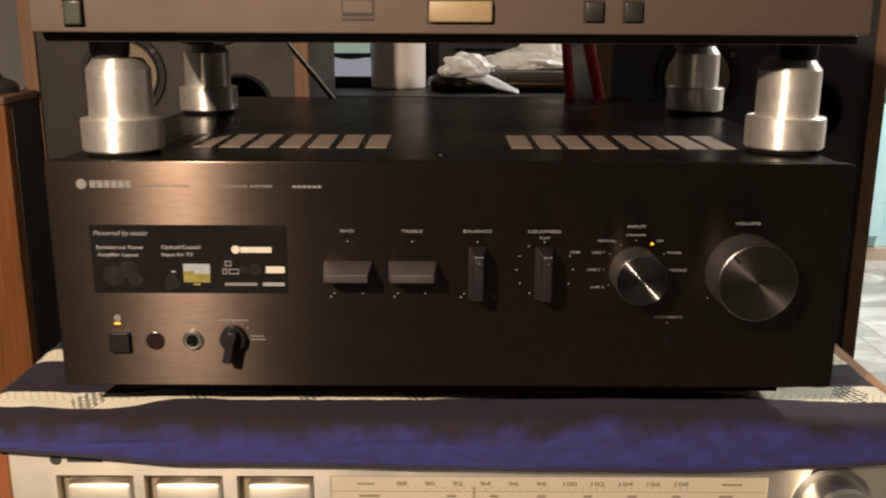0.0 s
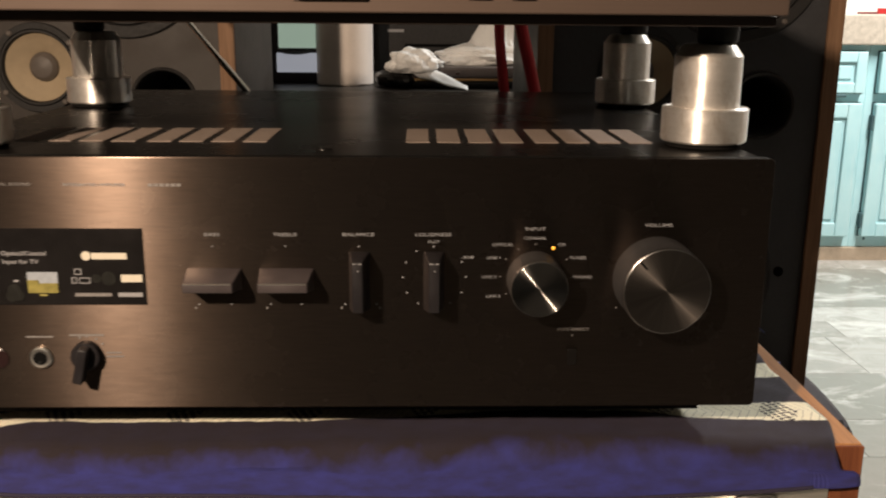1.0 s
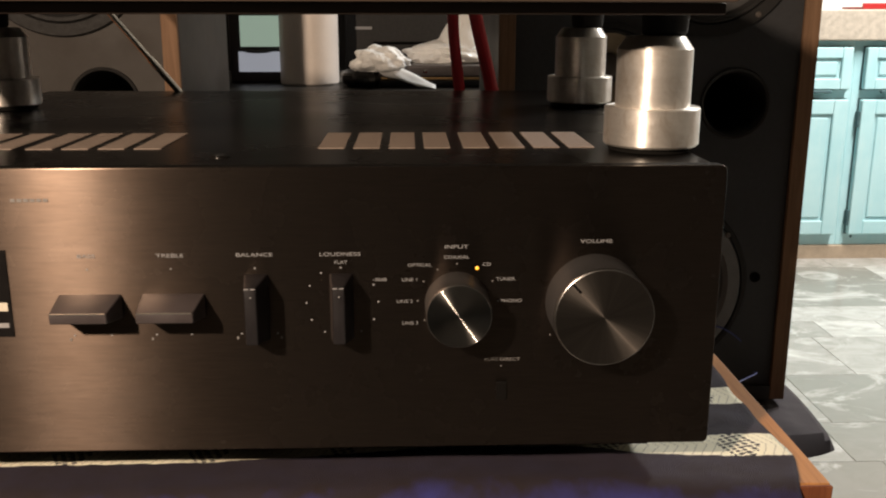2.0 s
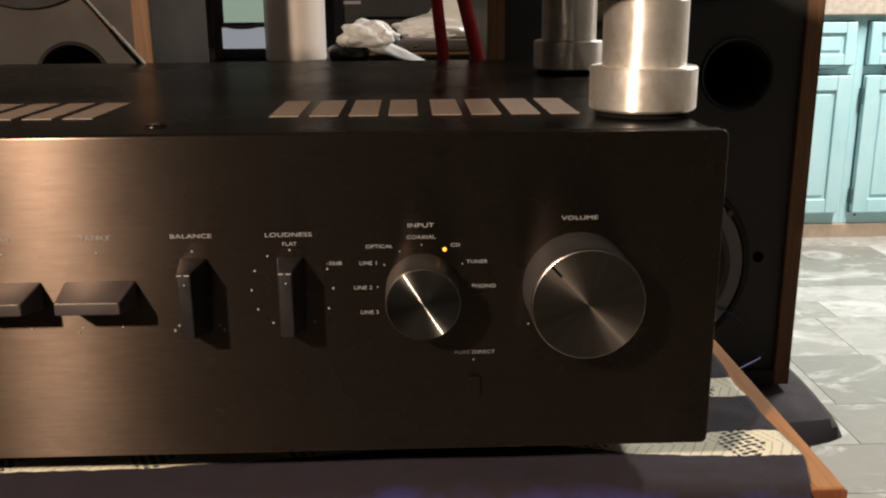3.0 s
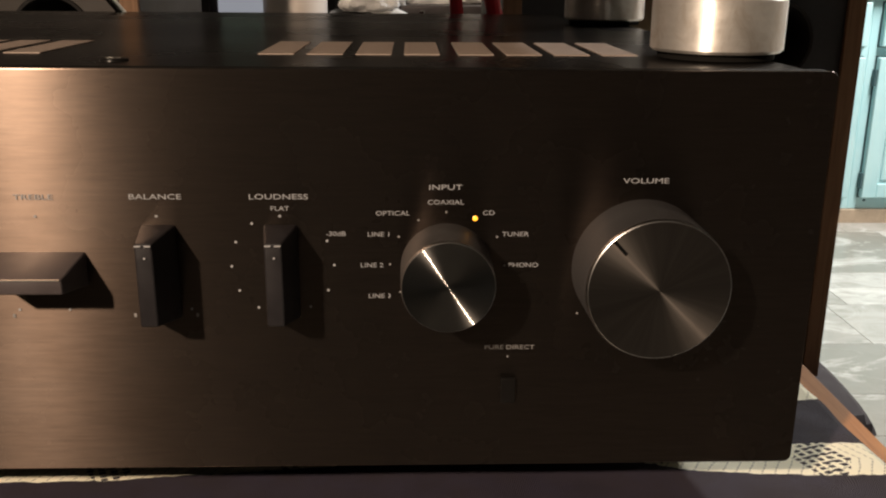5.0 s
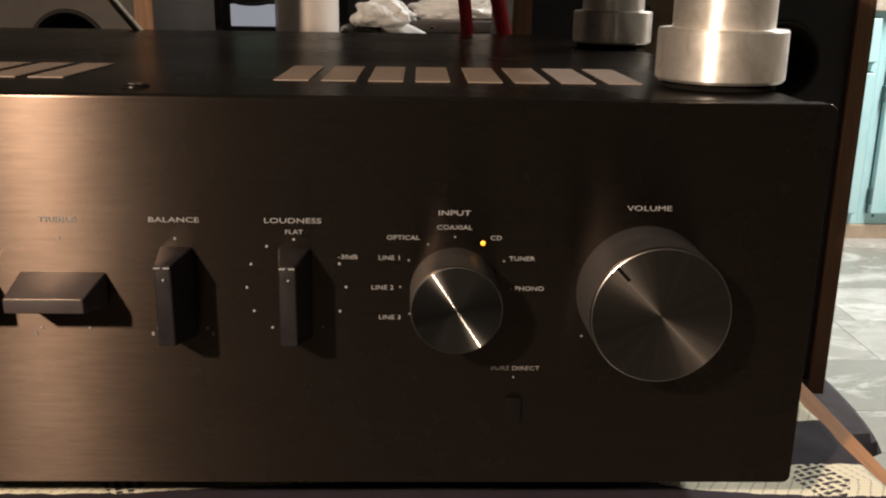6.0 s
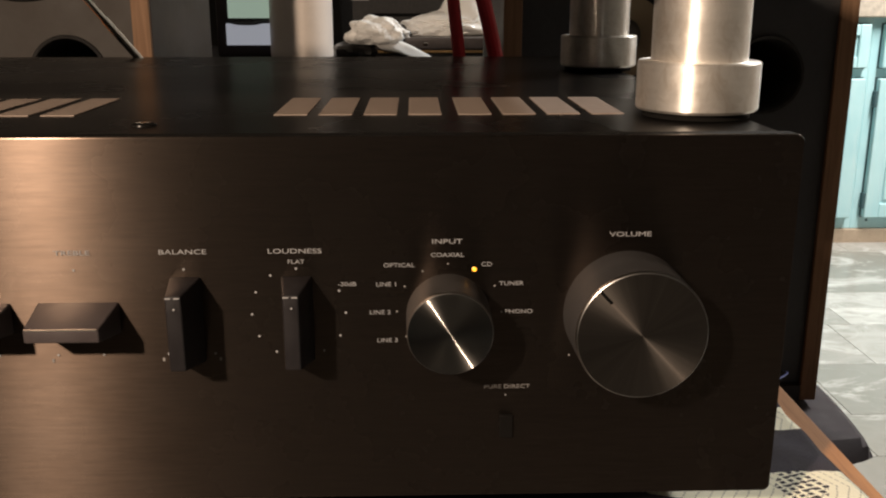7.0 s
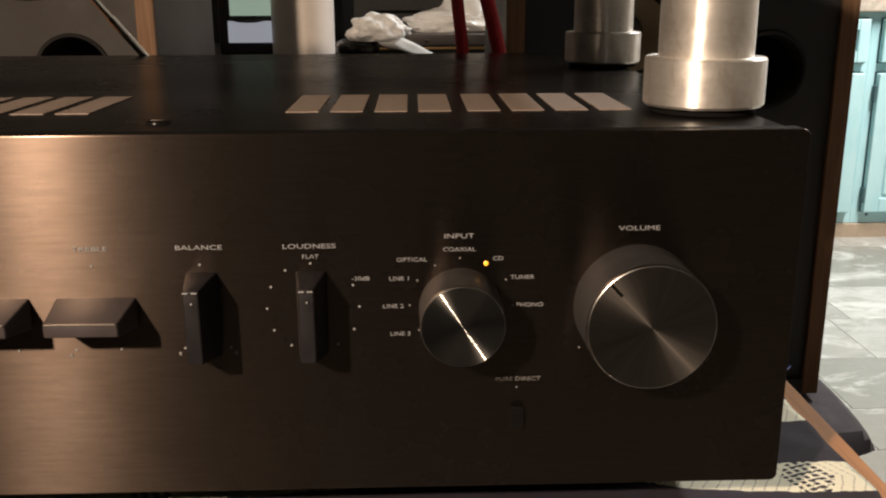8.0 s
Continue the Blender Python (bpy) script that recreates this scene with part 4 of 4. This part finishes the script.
def drape(u, v):
    """Flat on the receiver, rolled over its front edge, and over the end on one side."""
    x = -0.325 + u * (0.325 + 0.268)
    top = RZ1 + 0.0036
    flat = 0.40
    s = v * (flat + 0.05)
    n = 0.0016 * noise.noise(Vector((x * 22, s * 18, 0))) + 0.0008 * noise.noise(Vector((x * 60, s * 60, 5)))
    if s <= flat - 0.012:
        y, z = 0.392 - s, top + n
        vv = y
    else:
        r, a = 0.012, min((s - (flat - 0.012)) / 0.012, math.pi / 2)
        y, z = 0.004 - r * math.sin(a), top - r * (1 - math.cos(a)) + n
        extra = s - (flat - 0.012) - r * math.pi / 2
        if extra > 0:
            total = (flat + 0.05) - (flat - 0.012) - r * math.pi / 2
            z = (top - r) + (hem(x) - (top - r)) * extra / total + n * 0.3
            y += -0.0015 * extra / total + 0.0022 * noise.noise(Vector((x * 14, 3, 7)))
        vv = 0.004 - (s - (flat - 0.012))
    xx = x
    if x < -0.268:
        k = -0.268 - x
        r = 0.014
        a = min(k / r, math.pi / 2 * 0.96)
        xx = -0.268 - r * math.sin(a)
        z = z - r * (1 - math.cos(a)) - max(0, k - r * 1.5)
    if u > 0.97:
        xx += 0.0035 * noise.noise(Vector((0, s * 26, 11))) + (0.006 if s > flat + 0.012 else 0) - 0.004 * max(0, 1 - abs(s - flat + 0.005) / 0.025)
    skew = 0.0115 * math.exp(-((x - 0.13) / 0.062) ** 2) + 0.004 * math.exp(-((x - 0.03) / 0.05) ** 2) - 0.003 * math.exp(-((x + 0.25) / 0.05) ** 2)
    vv -= skew * max(0.0, 1 - abs(y - 0.02) / 0.06)
    z += 0.0022 * math.exp(-((x - 0.12) / 0.07) ** 2) * math.exp(-((y - 0.006) / 0.014) ** 2)
    return (xx, y, z), (x, vv)


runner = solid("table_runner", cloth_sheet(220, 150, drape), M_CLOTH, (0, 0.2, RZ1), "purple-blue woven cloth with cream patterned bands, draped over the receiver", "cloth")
so = runner.modifiers.new("thickness", "SOLIDIFY")
so.thickness, so.offset = 0.0014, -1
part("hem", tube([(-0.260 + 0.0340 * i, -0.0098, hem(-0.260 + 0.0340 * i) + 0.0006) for i in range(16)], 0.0012, 8), M_HEM, runner, "narrow rolled hem along the cloth's front")

# ---- the amplifier ----
Z0, Z1 = 0.770, 0.8985
amp = thing("amplifier", (0, 0.19, RZ1 + 0.005), "black stereo amplifier with brushed front panel on the cloth", "amplifier")


def rounded_plate(x0, x1, y0, y1, z0, z1, corner, edge):
    """An upright plate with rounded corners and a softened front edge."""
    bm = bmesh.new()
    line = []
    for cx, cz, a0 in ((x1 - corner, z1 - corner, 0), (x0 + corner, z1 - corner, 90), (x0 + corner, z0 + corner, 180), (x1 - corner, z0 + corner, 270)):
        for k in range(7):
            a = radians(a0 + 15 * k)
            line.append((cx, cz, math.cos(a), math.sin(a)))
    rings = []
    for inset, y in ((0.0, y1), (0.0, y0 + edge), (edge * 0.3, y0 + edge * 0.3), (edge, y0)):
        rings.append([bm.verts.new((cx + (corner - inset) * ca, y, cz + (corner - inset) * sa)) for cx, cz, ca, sa in line])
    for a, b in zip(rings, rings[1:]):
        for i in range(len(a)):
            j = (i + 1) % len(a)
            bm.faces.new((a[i], a[j], b[j], b[i]))
    bm.faces.new(rings[0])
    bm.faces.new(rings[-1])
    return bm


panel = part("front_panel", rounded_plate(-0.2181, 0.2181, 0.0, 0.0014, Z0, Z1, 0.0026, 0.0005), M_PANEL, amp, "black horizontally brushed aluminium front panel")
part("panel_rim", rounded_plate(-0.2180, 0.2180, 0.0015, 0.008, Z0 + 0.0001, Z1 - 0.0001, 0.0026, 0.0002), M_PAD, amp, "dull black rim behind the front panel")
part("chassis", box(-0.2165, 0.2165, 0.0085, 0.405, Z0 + 0.001, Z1 - 0.0012, 0.0015), M_CASE, amp, "black satin steel case")
for sx in (-0.165, 0.165):
    for sy in (0.06, 0.32):
        part("foot", turned([(0.024, 0.0), (0.026, 0.002), (0.026, 0.0185)], (sx, sy, Z0 + 0.001 - 0.0185), "z", 40), M_RUBBER, amp)


# cooling slots: tan grilles in two rows of eight
def vent(x0, x1, mirror):
    bm = box(x0, x1, 0.063, 0.122, Z1 - 0.0014, Z1 - 0.0009, 0.0001, 1)
    ob = part("vent", bm, M_GRILLE, amp, "tan slotted cooling grille")
    for k in range(9):
        y = 0.0655 + k * 0.006
        # no opening: a flat strip whose brown stands for the shade inside
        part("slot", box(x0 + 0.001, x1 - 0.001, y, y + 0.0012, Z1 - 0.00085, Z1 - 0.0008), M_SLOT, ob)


for i in range(8):
    a = 0.0378 + i * 0.0172 + (0.002 if i > 3 else 0)
    vent(a, a + 0.0128, False)
    vent(-a - 0.0128, -a, True)
scr = part("screw", turned([(0.0046, 0.0), (0.0044, 0.0006), (0.0030, 0.0010), (0.0001, 0.0010)], (-0.004, 0.036, Z1 - 0.0012), "z", 24), M_CASE, amp, "black cross-head screw")
part("slot", box(-0.0064, -0.0016, 0.0357, 0.0363, Z1 - 0.0003, Z1 - 0.0001), M_CHROME, scr)
part("slot", box(-0.0043, -0.0037, 0.0336, 0.0384, Z1 - 0.0003, Z1 - 0.0001), M_CHROME, scr)

# added block that keeps light out of the gap under the case
part("gap_light_block", box(-0.198, 0.198, 0.027, 0.36, 0.7563, Z0 + 0.001), M_CASE, amp, "black tray added under the case to keep the gap dark")

# tone, balance and loudness bars
CZ = 0.8372
for name, cx, flat in (("bass_control", -0.0555, True), ("treble_control", -0.0200, True), ("balance_control", 0.0157, False), ("loudness_control", 0.0523, False)):
    dims = (0.0268, 0.0110, 0.0236, 0.0046) if flat else (0.0104, 0.0300, 0.0050, 0.0252)
    cz = CZ + 0.0011 if flat else CZ
    k = part(name, wedge(cx, cz, *dims, 0.0178, 0.0002, 0.0 if flat else 0.0013), M_GREYPLASTIC if flat else M_BARPLASTIC, amp, "dark grey tapered bar control")
    if flat:
        # added metal strip in place of the lamp's glint along the tip
        part("edge_glint", box(cx - dims[2] / 2 + 0.0006, cx + dims[2] / 2 - 0.0006, -0.01785, -0.01745, cz + dims[3] / 2 - 0.00042, cz + dims[3] / 2 + 0.00002), M_SATIN, k, "bright strip that stands for the glint on the bar edge")
    else:
        for s in (-1, 1):
            part("index_line", box(cx + s * 0.0014 - 0.0009, cx + s * 0.0014 + 0.0009, -0.0183, -0.0179, CZ + 0.0132, CZ + 0.0136), M_INK, k)
        disc(cx + 0.0003, CZ + 0.0098, 0.00035, k, M_INK, -0.0182)

# input selector and volume knobs
for name, cx, cz, r, d in (("input_knob", 0.1025, 0.8384, 0.0139, 0.0198), ("volume_knob", 0.1628, 0.8385, 0.0212, 0.0236)):
    prof = [(r * 1.01, 0.0), (r * 1.005, d * 0.5), (r * 0.995, d - 0.0014)]
    kb = part(name, turned(prof, (cx, 0.0, cz), "y", 96), M_KNOBSIDE if name == "volume_knob" else M_KNOBRIM, amp, "black turned aluminium knob", at=(cx, 0, cz))
    part("chamfer", turned([(r * 0.995, d - 0.0014), (r * 0.990, d - 0.0007), (r * 0.980, d - 0.0002), (r * 0.964, d)], (cx, 0.0, cz), "y", 96), M_KNOBEDGE, kb, at=(cx, 0, cz))
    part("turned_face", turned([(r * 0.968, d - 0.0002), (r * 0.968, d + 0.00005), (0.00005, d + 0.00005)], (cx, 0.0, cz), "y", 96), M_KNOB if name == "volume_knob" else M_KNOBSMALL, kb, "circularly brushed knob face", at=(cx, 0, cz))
    if name == "volume_knob":
        b = box(-0.0005, 0.0005, -d - 0.0005, -d - 0.0001, r * 0.72, r * 0.965)
        b.transform(Matrix.Translation((cx, 0, cz)) @ pose(0, 0, 0, 0, -43, 0))
        part("index_notch", b, M_HOLE, kb, at=(cx, 0, cz))

# power button, sensor, headphone socket, speaker switch
pw = part("power_button", box(-0.1902, -0.1788, -0.0035, 0.001, 0.7908, 0.8022, 0.0006), M_BARPLASTIC, amp)
part("power_light", box(-0.1872, -0.1838, -0.0006, -0.0001, 0.8064, 0.8076, 0.0001, 1), M_LED, amp, "small amber power light")
disc(-0.1853, 0.8102, 0.0020, panel, M_INKDIM, -0.0003, "power_symbol", 20)
part("remote_sensor", turned([(0.0052, 0.0), (0.0052, 0.0006), (0.0048, 0.0008)], (-0.165, 0.0, 0.7968), "y", 32), M_SENSOR, amp, "dark round remote sensor")
jack = part("headphone_socket", turned([(0.0056, 0.0), (0.0056, 0.0014), (0.0048, 0.0022), (0.0036, 0.0020)], (-0.1437, 0.0, 0.7975), "y", 40), M_SATIN, amp, "chrome ringed headphone socket")
part("opening", turned([(0.0034, 0.0019), (0.0034, 0.0024)], (-0.1437, 0.0, 0.7975), "y", 32), M_HOLE, jack)
part("contact", box(-0.1445, -0.1429, -0.0028, -0.0024, 0.7950, 0.7962), M_CHROME, jack)
sk = part("speaker_knob", turned([(0.0074, 0.0), (0.0072, 0.0045), (0.0066, 0.0052), (0.0001, 0.0052)], (-0.1207, 0.0, 0.7988), "y", 40), M_BARPLASTIC, amp, "black pointer switch knob")
ptr = box(-0.0024, 0.0024, -0.0118, -0.0046, -0.0118, 0.0066, 0.0008, 2)
ptr.transform(Matrix.Translation((-0.1207, 0, 0.7988)) @ pose(0, 0, 0, 0, 13, 0))
part("pointer", ptr, M_BARPLASTIC, sk)
pd = part("pure_direct_button", box(0.1202, 0.1250, -0.0016, 0.001, 0.7930, 0.8015, 0.0004), M_CASE, amp)

# printed words and marks
CAP = 0.00158
for txt, x, z, h in (("BASS", -0.0558, 0.8606, CAP), ("TREBLE", -0.0204, 0.8606, CAP), ("BALANCE", 0.0154, 0.8607, CAP), ("LOUDNESS", 0.0520, 0.8607, CAP),
                     ("INPUT", 0.1021, 0.8636, CAP), ("VOLUME", 0.1628, 0.8656, CAP), ("DIRECT", 0.1262, 0.8118, 0.0014)):
    words(txt, x, z, h, panel, M_INK if h == CAP else M_INKDIM, stretch=1.58 if h == CAP else 1.32)
words("PURE", 0.1179, 0.8118, 0.0014, panel, M_INKFAINT, stretch=1.32)
for txt, x, z in (("COAXIAL", 0.1022, 0.8590), ("OPTICAL", 0.0862, 0.8556), ("CD", 0.1153, 0.8557), ("LINE 1", 0.0820, 0.8490), ("LINE 2", 0.0797, 0.8392),
                  ("LINE 3", 0.0820, 0.8292), ("TUNER", 0.1236, 0.8490), ("PHONO", 0.1263, 0.8391), ("FLAT", 0.0523, 0.8571), ("-30dB", 0.0689, 0.8492)):
    words(txt, x, z, 0.0014, panel, M_INK, stretch=1.27)
for x in (-0.0558, -0.0204, 0.0154, 0.0522):
    disc(x, 0.8548, 0.00042, panel, M_INK)
for x in (-0.0637, -0.0284, 0.0084, 0.0240, -0.0132, -0.0478):
    disc(x, 0.8252, 0.00042, panel, M_INK)
for x in (-0.0655, -0.0303, 0.0066, 0.0256):
    bar(x - 0.0004, x + 0.0004, 0.8226, 0.8238, panel, M_INKDIM)
for x, z in ((0.0437, 0.8525), (0.0386, 0.8467), (0.0370, 0.8390), (0.0390, 0.8312), (0.0446, 0.8256), (0.0662, 0.8470), (0.0682, 0.8393), (0.0662, 0.8312), (0.0606, 0.8258)):
    disc(x, z, 0.00042, panel, M_INK)
for x, z in ((0.0940, 0.8535), (0.1024, 0.8560), (0.0880, 0.8483), (0.0853, 0.8395), (0.0884, 0.8305), (0.1180, 0.8482), (0.1205, 0.8390), (0.1223, 0.8087), (0.1438, 0.8232)):
    disc(x, z, 0.00035, panel, M_INKDIM)
part("input_light", turned([(0.0008, 0.0), (0.0008, 0.0003), (0.0004, 0.0005)], (0.1112, 0.0, 0.8540), "y", 16), M_LED, amp, "small amber input light")

# maker's mark and title line
disc(-0.1985, 0.8860, 0.0028, panel, M_INKDIM, -0.0003, "maker_mark", 28)
for i in range(6):
    bar(-0.1940 + i * 0.0038, -0.1940 + i * 0.0038 + 0.0032, 0.8840, 0.8880, panel, M_INKDIM, name="maker_bar")
words("NATURAL SOUND", -0.1530, 0.8852, 0.0014, panel, M_INKDIM, stretch=1.5)
words("INTEGRATED AMPLIFIER", -0.1105, 0.8850, 0.0014, panel, M_INK, stretch=1.35)
for i in range(6):
    bar(-0.0848 + i * 0.0027, -0.0848 + i * 0.0027 + 0.0020, 0.8843, 0.8857, panel, M_INKDIM)
bar(-0.1505, -0.1370, 0.8078, 0.8086, panel, M_INKDIM)
bar(-0.1290, -0.1120, 0.8086, 0.8095, panel, M_INKDIM)
bar(-0.1115, -0.1040, 0.7994, 0.8001, panel, M_INKDIM)
bar(-0.1115, -0.1030, 0.7974, 0.7982, panel, M_INKDIM)
for x, z in ((-0.1240, 0.8078), (-0.1205, 0.8082), (-0.1160, 0.8070), (-0.1130, 0.8045)):
    disc(x, z, 0.0006, panel, M_INKDIM)

# advertising label stuck on the panel
LX0, LX1, LZ0, LZ1 = -0.1965, -0.0893, 0.8250, 0.8637
lab = part("label", box(LX0, LX1, -0.0005, -0.0001, LZ0, LZ1, 0.0001, 1), M_STICKER, amp, "glossy black advertising label with pale print and small pictures")
LY = -0.0008
words("Powered by music", -0.1945, 0.8590, 0.0026, lab, M_INK, LY, 1.05, anchor="LEFT", slant=0.25)
words("Symmetrical Power", -0.1935, 0.8510, 0.0020, lab, M_INK, LY, 1.15, anchor="LEFT", bold=0.00004)
words("Amplifier Layout", -0.1930, 0.8468, 0.0020, lab, M_INK, LY, 1.15, anchor="LEFT", bold=0.00004)
words("Optical/Coaxial", -0.1580, 0.8512, 0.0020, lab, M_INK, LY, 1.2, anchor="LEFT", bold=0.00004)
words("Input for TV", -0.1578, 0.8470, 0.0020, lab, M_INK, LY, 1.2, anchor="LEFT", bold=0.00004)
disc(-0.1172, 0.8500, 0.0023, lab, M_CREAMINK, LY, "round_mark", 24)
bar(-0.1146, -0.0975, 0.8483, 0.8515, lab, M_CREAMINK, LY)
bar(-0.1010, -0.0907, 0.8367, 0.8405, lab, M_CREAMINK, LY, "pale_box_picture")
for a, b, c, d in ((-0.1235, -0.1200, 0.8405, 0.8435), (-0.1250, -0.1225, 0.8360, 0.8392), (-0.1215, -0.1160, 0.8360, 0.8390)):
    f = box(a, b, LY, LY + 0.0002, c, c + 0.0004)
    box(a, b, LY, LY + 0.0002, d - 0.0004, d, bm=f)
    box(a, a + 0.0004, LY, LY + 0.0002, c + 0.0004, d - 0.0004, bm=f)
    box(b - 0.0004, b, LY, LY + 0.0002, c + 0.0004, d - 0.0004, bm=f)
    part("outline_picture", f, M_INK, lab)
disc(-0.1130, 0.8385, 0.0022, lab, M_GREYINK, LY, "dim_round_picture", 20)
disc(-0.1070, 0.8385, 0.0036, lab, M_GREYINK, LY, "dim_round_picture", 24)
bar(-0.1240, -0.1060, 0.8294, 0.8311, lab, M_INKDIM, LY)
bar(-0.1030, -0.0910, 0.8292, 0.8313, lab, M_INK, LY)
tv = bar(-0.1465, -0.1318, 0.8312, 0.8418, lab, M_SKYINK, LY, "landscape_picture")
part("field", box(-0.1464, -0.1319, LY - 0.0003, LY - 0.0001, 0.8313, 0.8362), M_FIELDINK, tv)
part("hill", box(-0.1464, -0.1410, LY - 0.0004, LY - 0.0003, 0.8350, 0.8378), M_FIELDINK, tv)
bar(-0.1412, -0.1375, 0.8296, 0.8306, lab, M_FIELDINK, LY, "picture_stand")
for cx, cz, r in ((-0.1530, 0.8325, 0.0034), (-0.1510, 0.8300, 0.0028), (-0.1545, 0.8295, 0.0030)):
    disc(cx, cz, r, lab, M_GREYINK, LY - 0.00005 * (r * 1000), "dim_shape", 18)
bar(-0.1531, -0.1508, 0.8368, 0.8378, lab, M_INK, LY)
for cx, cz, rx in ((-0.1850, 0.8350, 0.006), (-0.1765, 0.8385, 0.005), (-0.1730, 0.8330, 0.004)):
    disc(cx, cz, rx, lab, M_GREYINK, LY - 0.00002 * (rx * 1000), "dim_board_picture", 20)

# ---- turned aluminium stands on the amplifier ----


def stand(place, label):
    x, y = place
    st = thing("aluminium_stand", (x, y, Z1), label, "stand", "stands between amplifier and player")
    part("pad", turned([(0.0198, 0.0), (0.0200, 0.0026)], (x, y, Z1 - 0.0008), "z", 48), M_PAD, st, "black rubber pad")
    part("base_ring", turned([(0.0217, 0.0016), (0.0226, 0.0026), (0.0226, 0.0190), (0.0221, 0.0197), (0.0178, 0.0198)], (x, y, Z1), "z", 72), M_ALU, st, "wide turned base")
    part("post", turned([(0.0177, 0.0197), (0.0177, 0.0464), (0.0174, 0.0469), (0.0136, 0.0522), (0.0120, 0.0526)], (x, y, Z1), "z", 72), M_ALU, st, "turned post with bevelled top")
    return st


STANDS = ((0.1985, 0.056), (-0.1858, 0.036), (0.2030, 0.274), (-0.1915, 0.260))
first = stand(STANDS[0], "satin aluminium stand with a wide base, carrying the disc player")
for x, y in STANDS[1:]:
    copy_thing(first, Matrix.Translation((x, y, Z1)))

# ---- disc player on the stands ----
PZ0 = 0.9606
ply = thing("disc_player", (0, 0.16, PZ0 - 0.0094), "champagne-coloured disc player resting on four aluminium stands", "disc player")
pf = part("fascia", box(-0.2165, 0.2165, -0.003, 0.008, PZ0 + 0.0050, PZ0 + 0.100, 0.0014, 3), M_DECK, ply, "champagne enamelled front")
part("lower_lip", box(-0.2150, 0.2150, 0.0082, 0.0103, PZ0, PZ0 + 0.0049, 0.0006, 2), M_DECKLIP, ply, "brown bevel below the front")
part("case", box(-0.2150, 0.2150, 0.0105, 0.320, PZ0 + 0.0005, PZ0 + 0.099, 0.0015), M_CASE, ply)
for x, y in STANDS:
    part("foot", turned([(0.0095, 0.0), (0.0105, 0.0016), (0.0110, 0.0097)], (x + math.copysign(0.004, x), y, PZ0 - 0.0094), "z", 40), M_RUBBER, ply, "black rubber foot")
k = part("power_key", box(-0.1975, -0.1885, -0.0060, -0.0025, 0.9695, 0.9815, 0.0009), M_GREENKEY, ply, "dull green power key")
part("surround", box(-0.1985, -0.1875, -0.0034, -0.0028, 0.9682, 0.9828, 0.0003, 1), M_HOLE, k)
k = part("tray_key", box(-0.0112, 0.0212, -0.0068, -0.0025, 0.9716, 0.9822, 0.0012, 3), M_IVORY, ply, "wide ivory key")
part("surround", box(-0.0122, 0.0222, -0.0034, -0.0028, 0.9706, 0.9832, 0.0003, 1), M_DECKLIP, k)
for a in (0.0680, 0.0880):
    k = part("small_key", box(a + 0.0005, a + 0.0100, -0.0058, -0.0025, 0.9722, 0.9822, 0.0012, 3), M_PLASTIC, ply, "small black key")
    part("surround", box(a - 0.0003, a + 0.0108, -0.0034, -0.0028, 0.9714, 0.9830, 0.0003, 1), M_DECKLIP, k)
bar(-0.0560, -0.0395, 0.9745, 0.9830, pf, M_DECKLIP, -0.0034, "printed_emblem")
bar(-0.0552, -0.0403, 0.9762, 0.9822, pf, M_DECK, -0.0037, "printed_emblem")
bar(-0.0560, -0.0395, 0.9722, 0.9734, pf, M_DECKLIP, -0.0034, "printed_emblem")

# ---- marble floor tiles ----
tile_me = {}
rng = random.Random(5)


def tile_mesh(w, l):
    key = (round(w, 3), round(l, 3))
    if key not in tile_me:
        tile_me[key] = finish(box(-w / 2 + 0.0007, w / 2 - 0.0007, -l / 2 + 0.0007, l / 2 - 0.0007, -0.006, 0.0, 0.0005, 1), "tile", M_TILE, False)
    return tile_me[key]


y = 0.75
while y < 3.16:
    dep = rng.choice((0.15, 0.20, 0.30, 0.30))
    x = 0.25 - rng.random() * 0.3
    while x < 2.8:
        wid = rng.choice((0.20, 0.30, 0.40, 0.60))
        ob = new("tile", tile_mesh(wid, dep))
        ob.parent = floor
        ob.location = Vector((x + wid / 2, y + dep / 2, 0.0)) - Vector((0.7, 0.7, -0.12))
        x += wid
    y += dep
rest = bmesh.new()
box(-1.8, -0.06, 0.75, 3.75, -0.006, -0.001, bm=rest)
box(-1.8, 3.3, -4.4, 0.745, -0.006, 0.0, bm=rest)
part("outer_tiles", rest, M_TILE, floor)
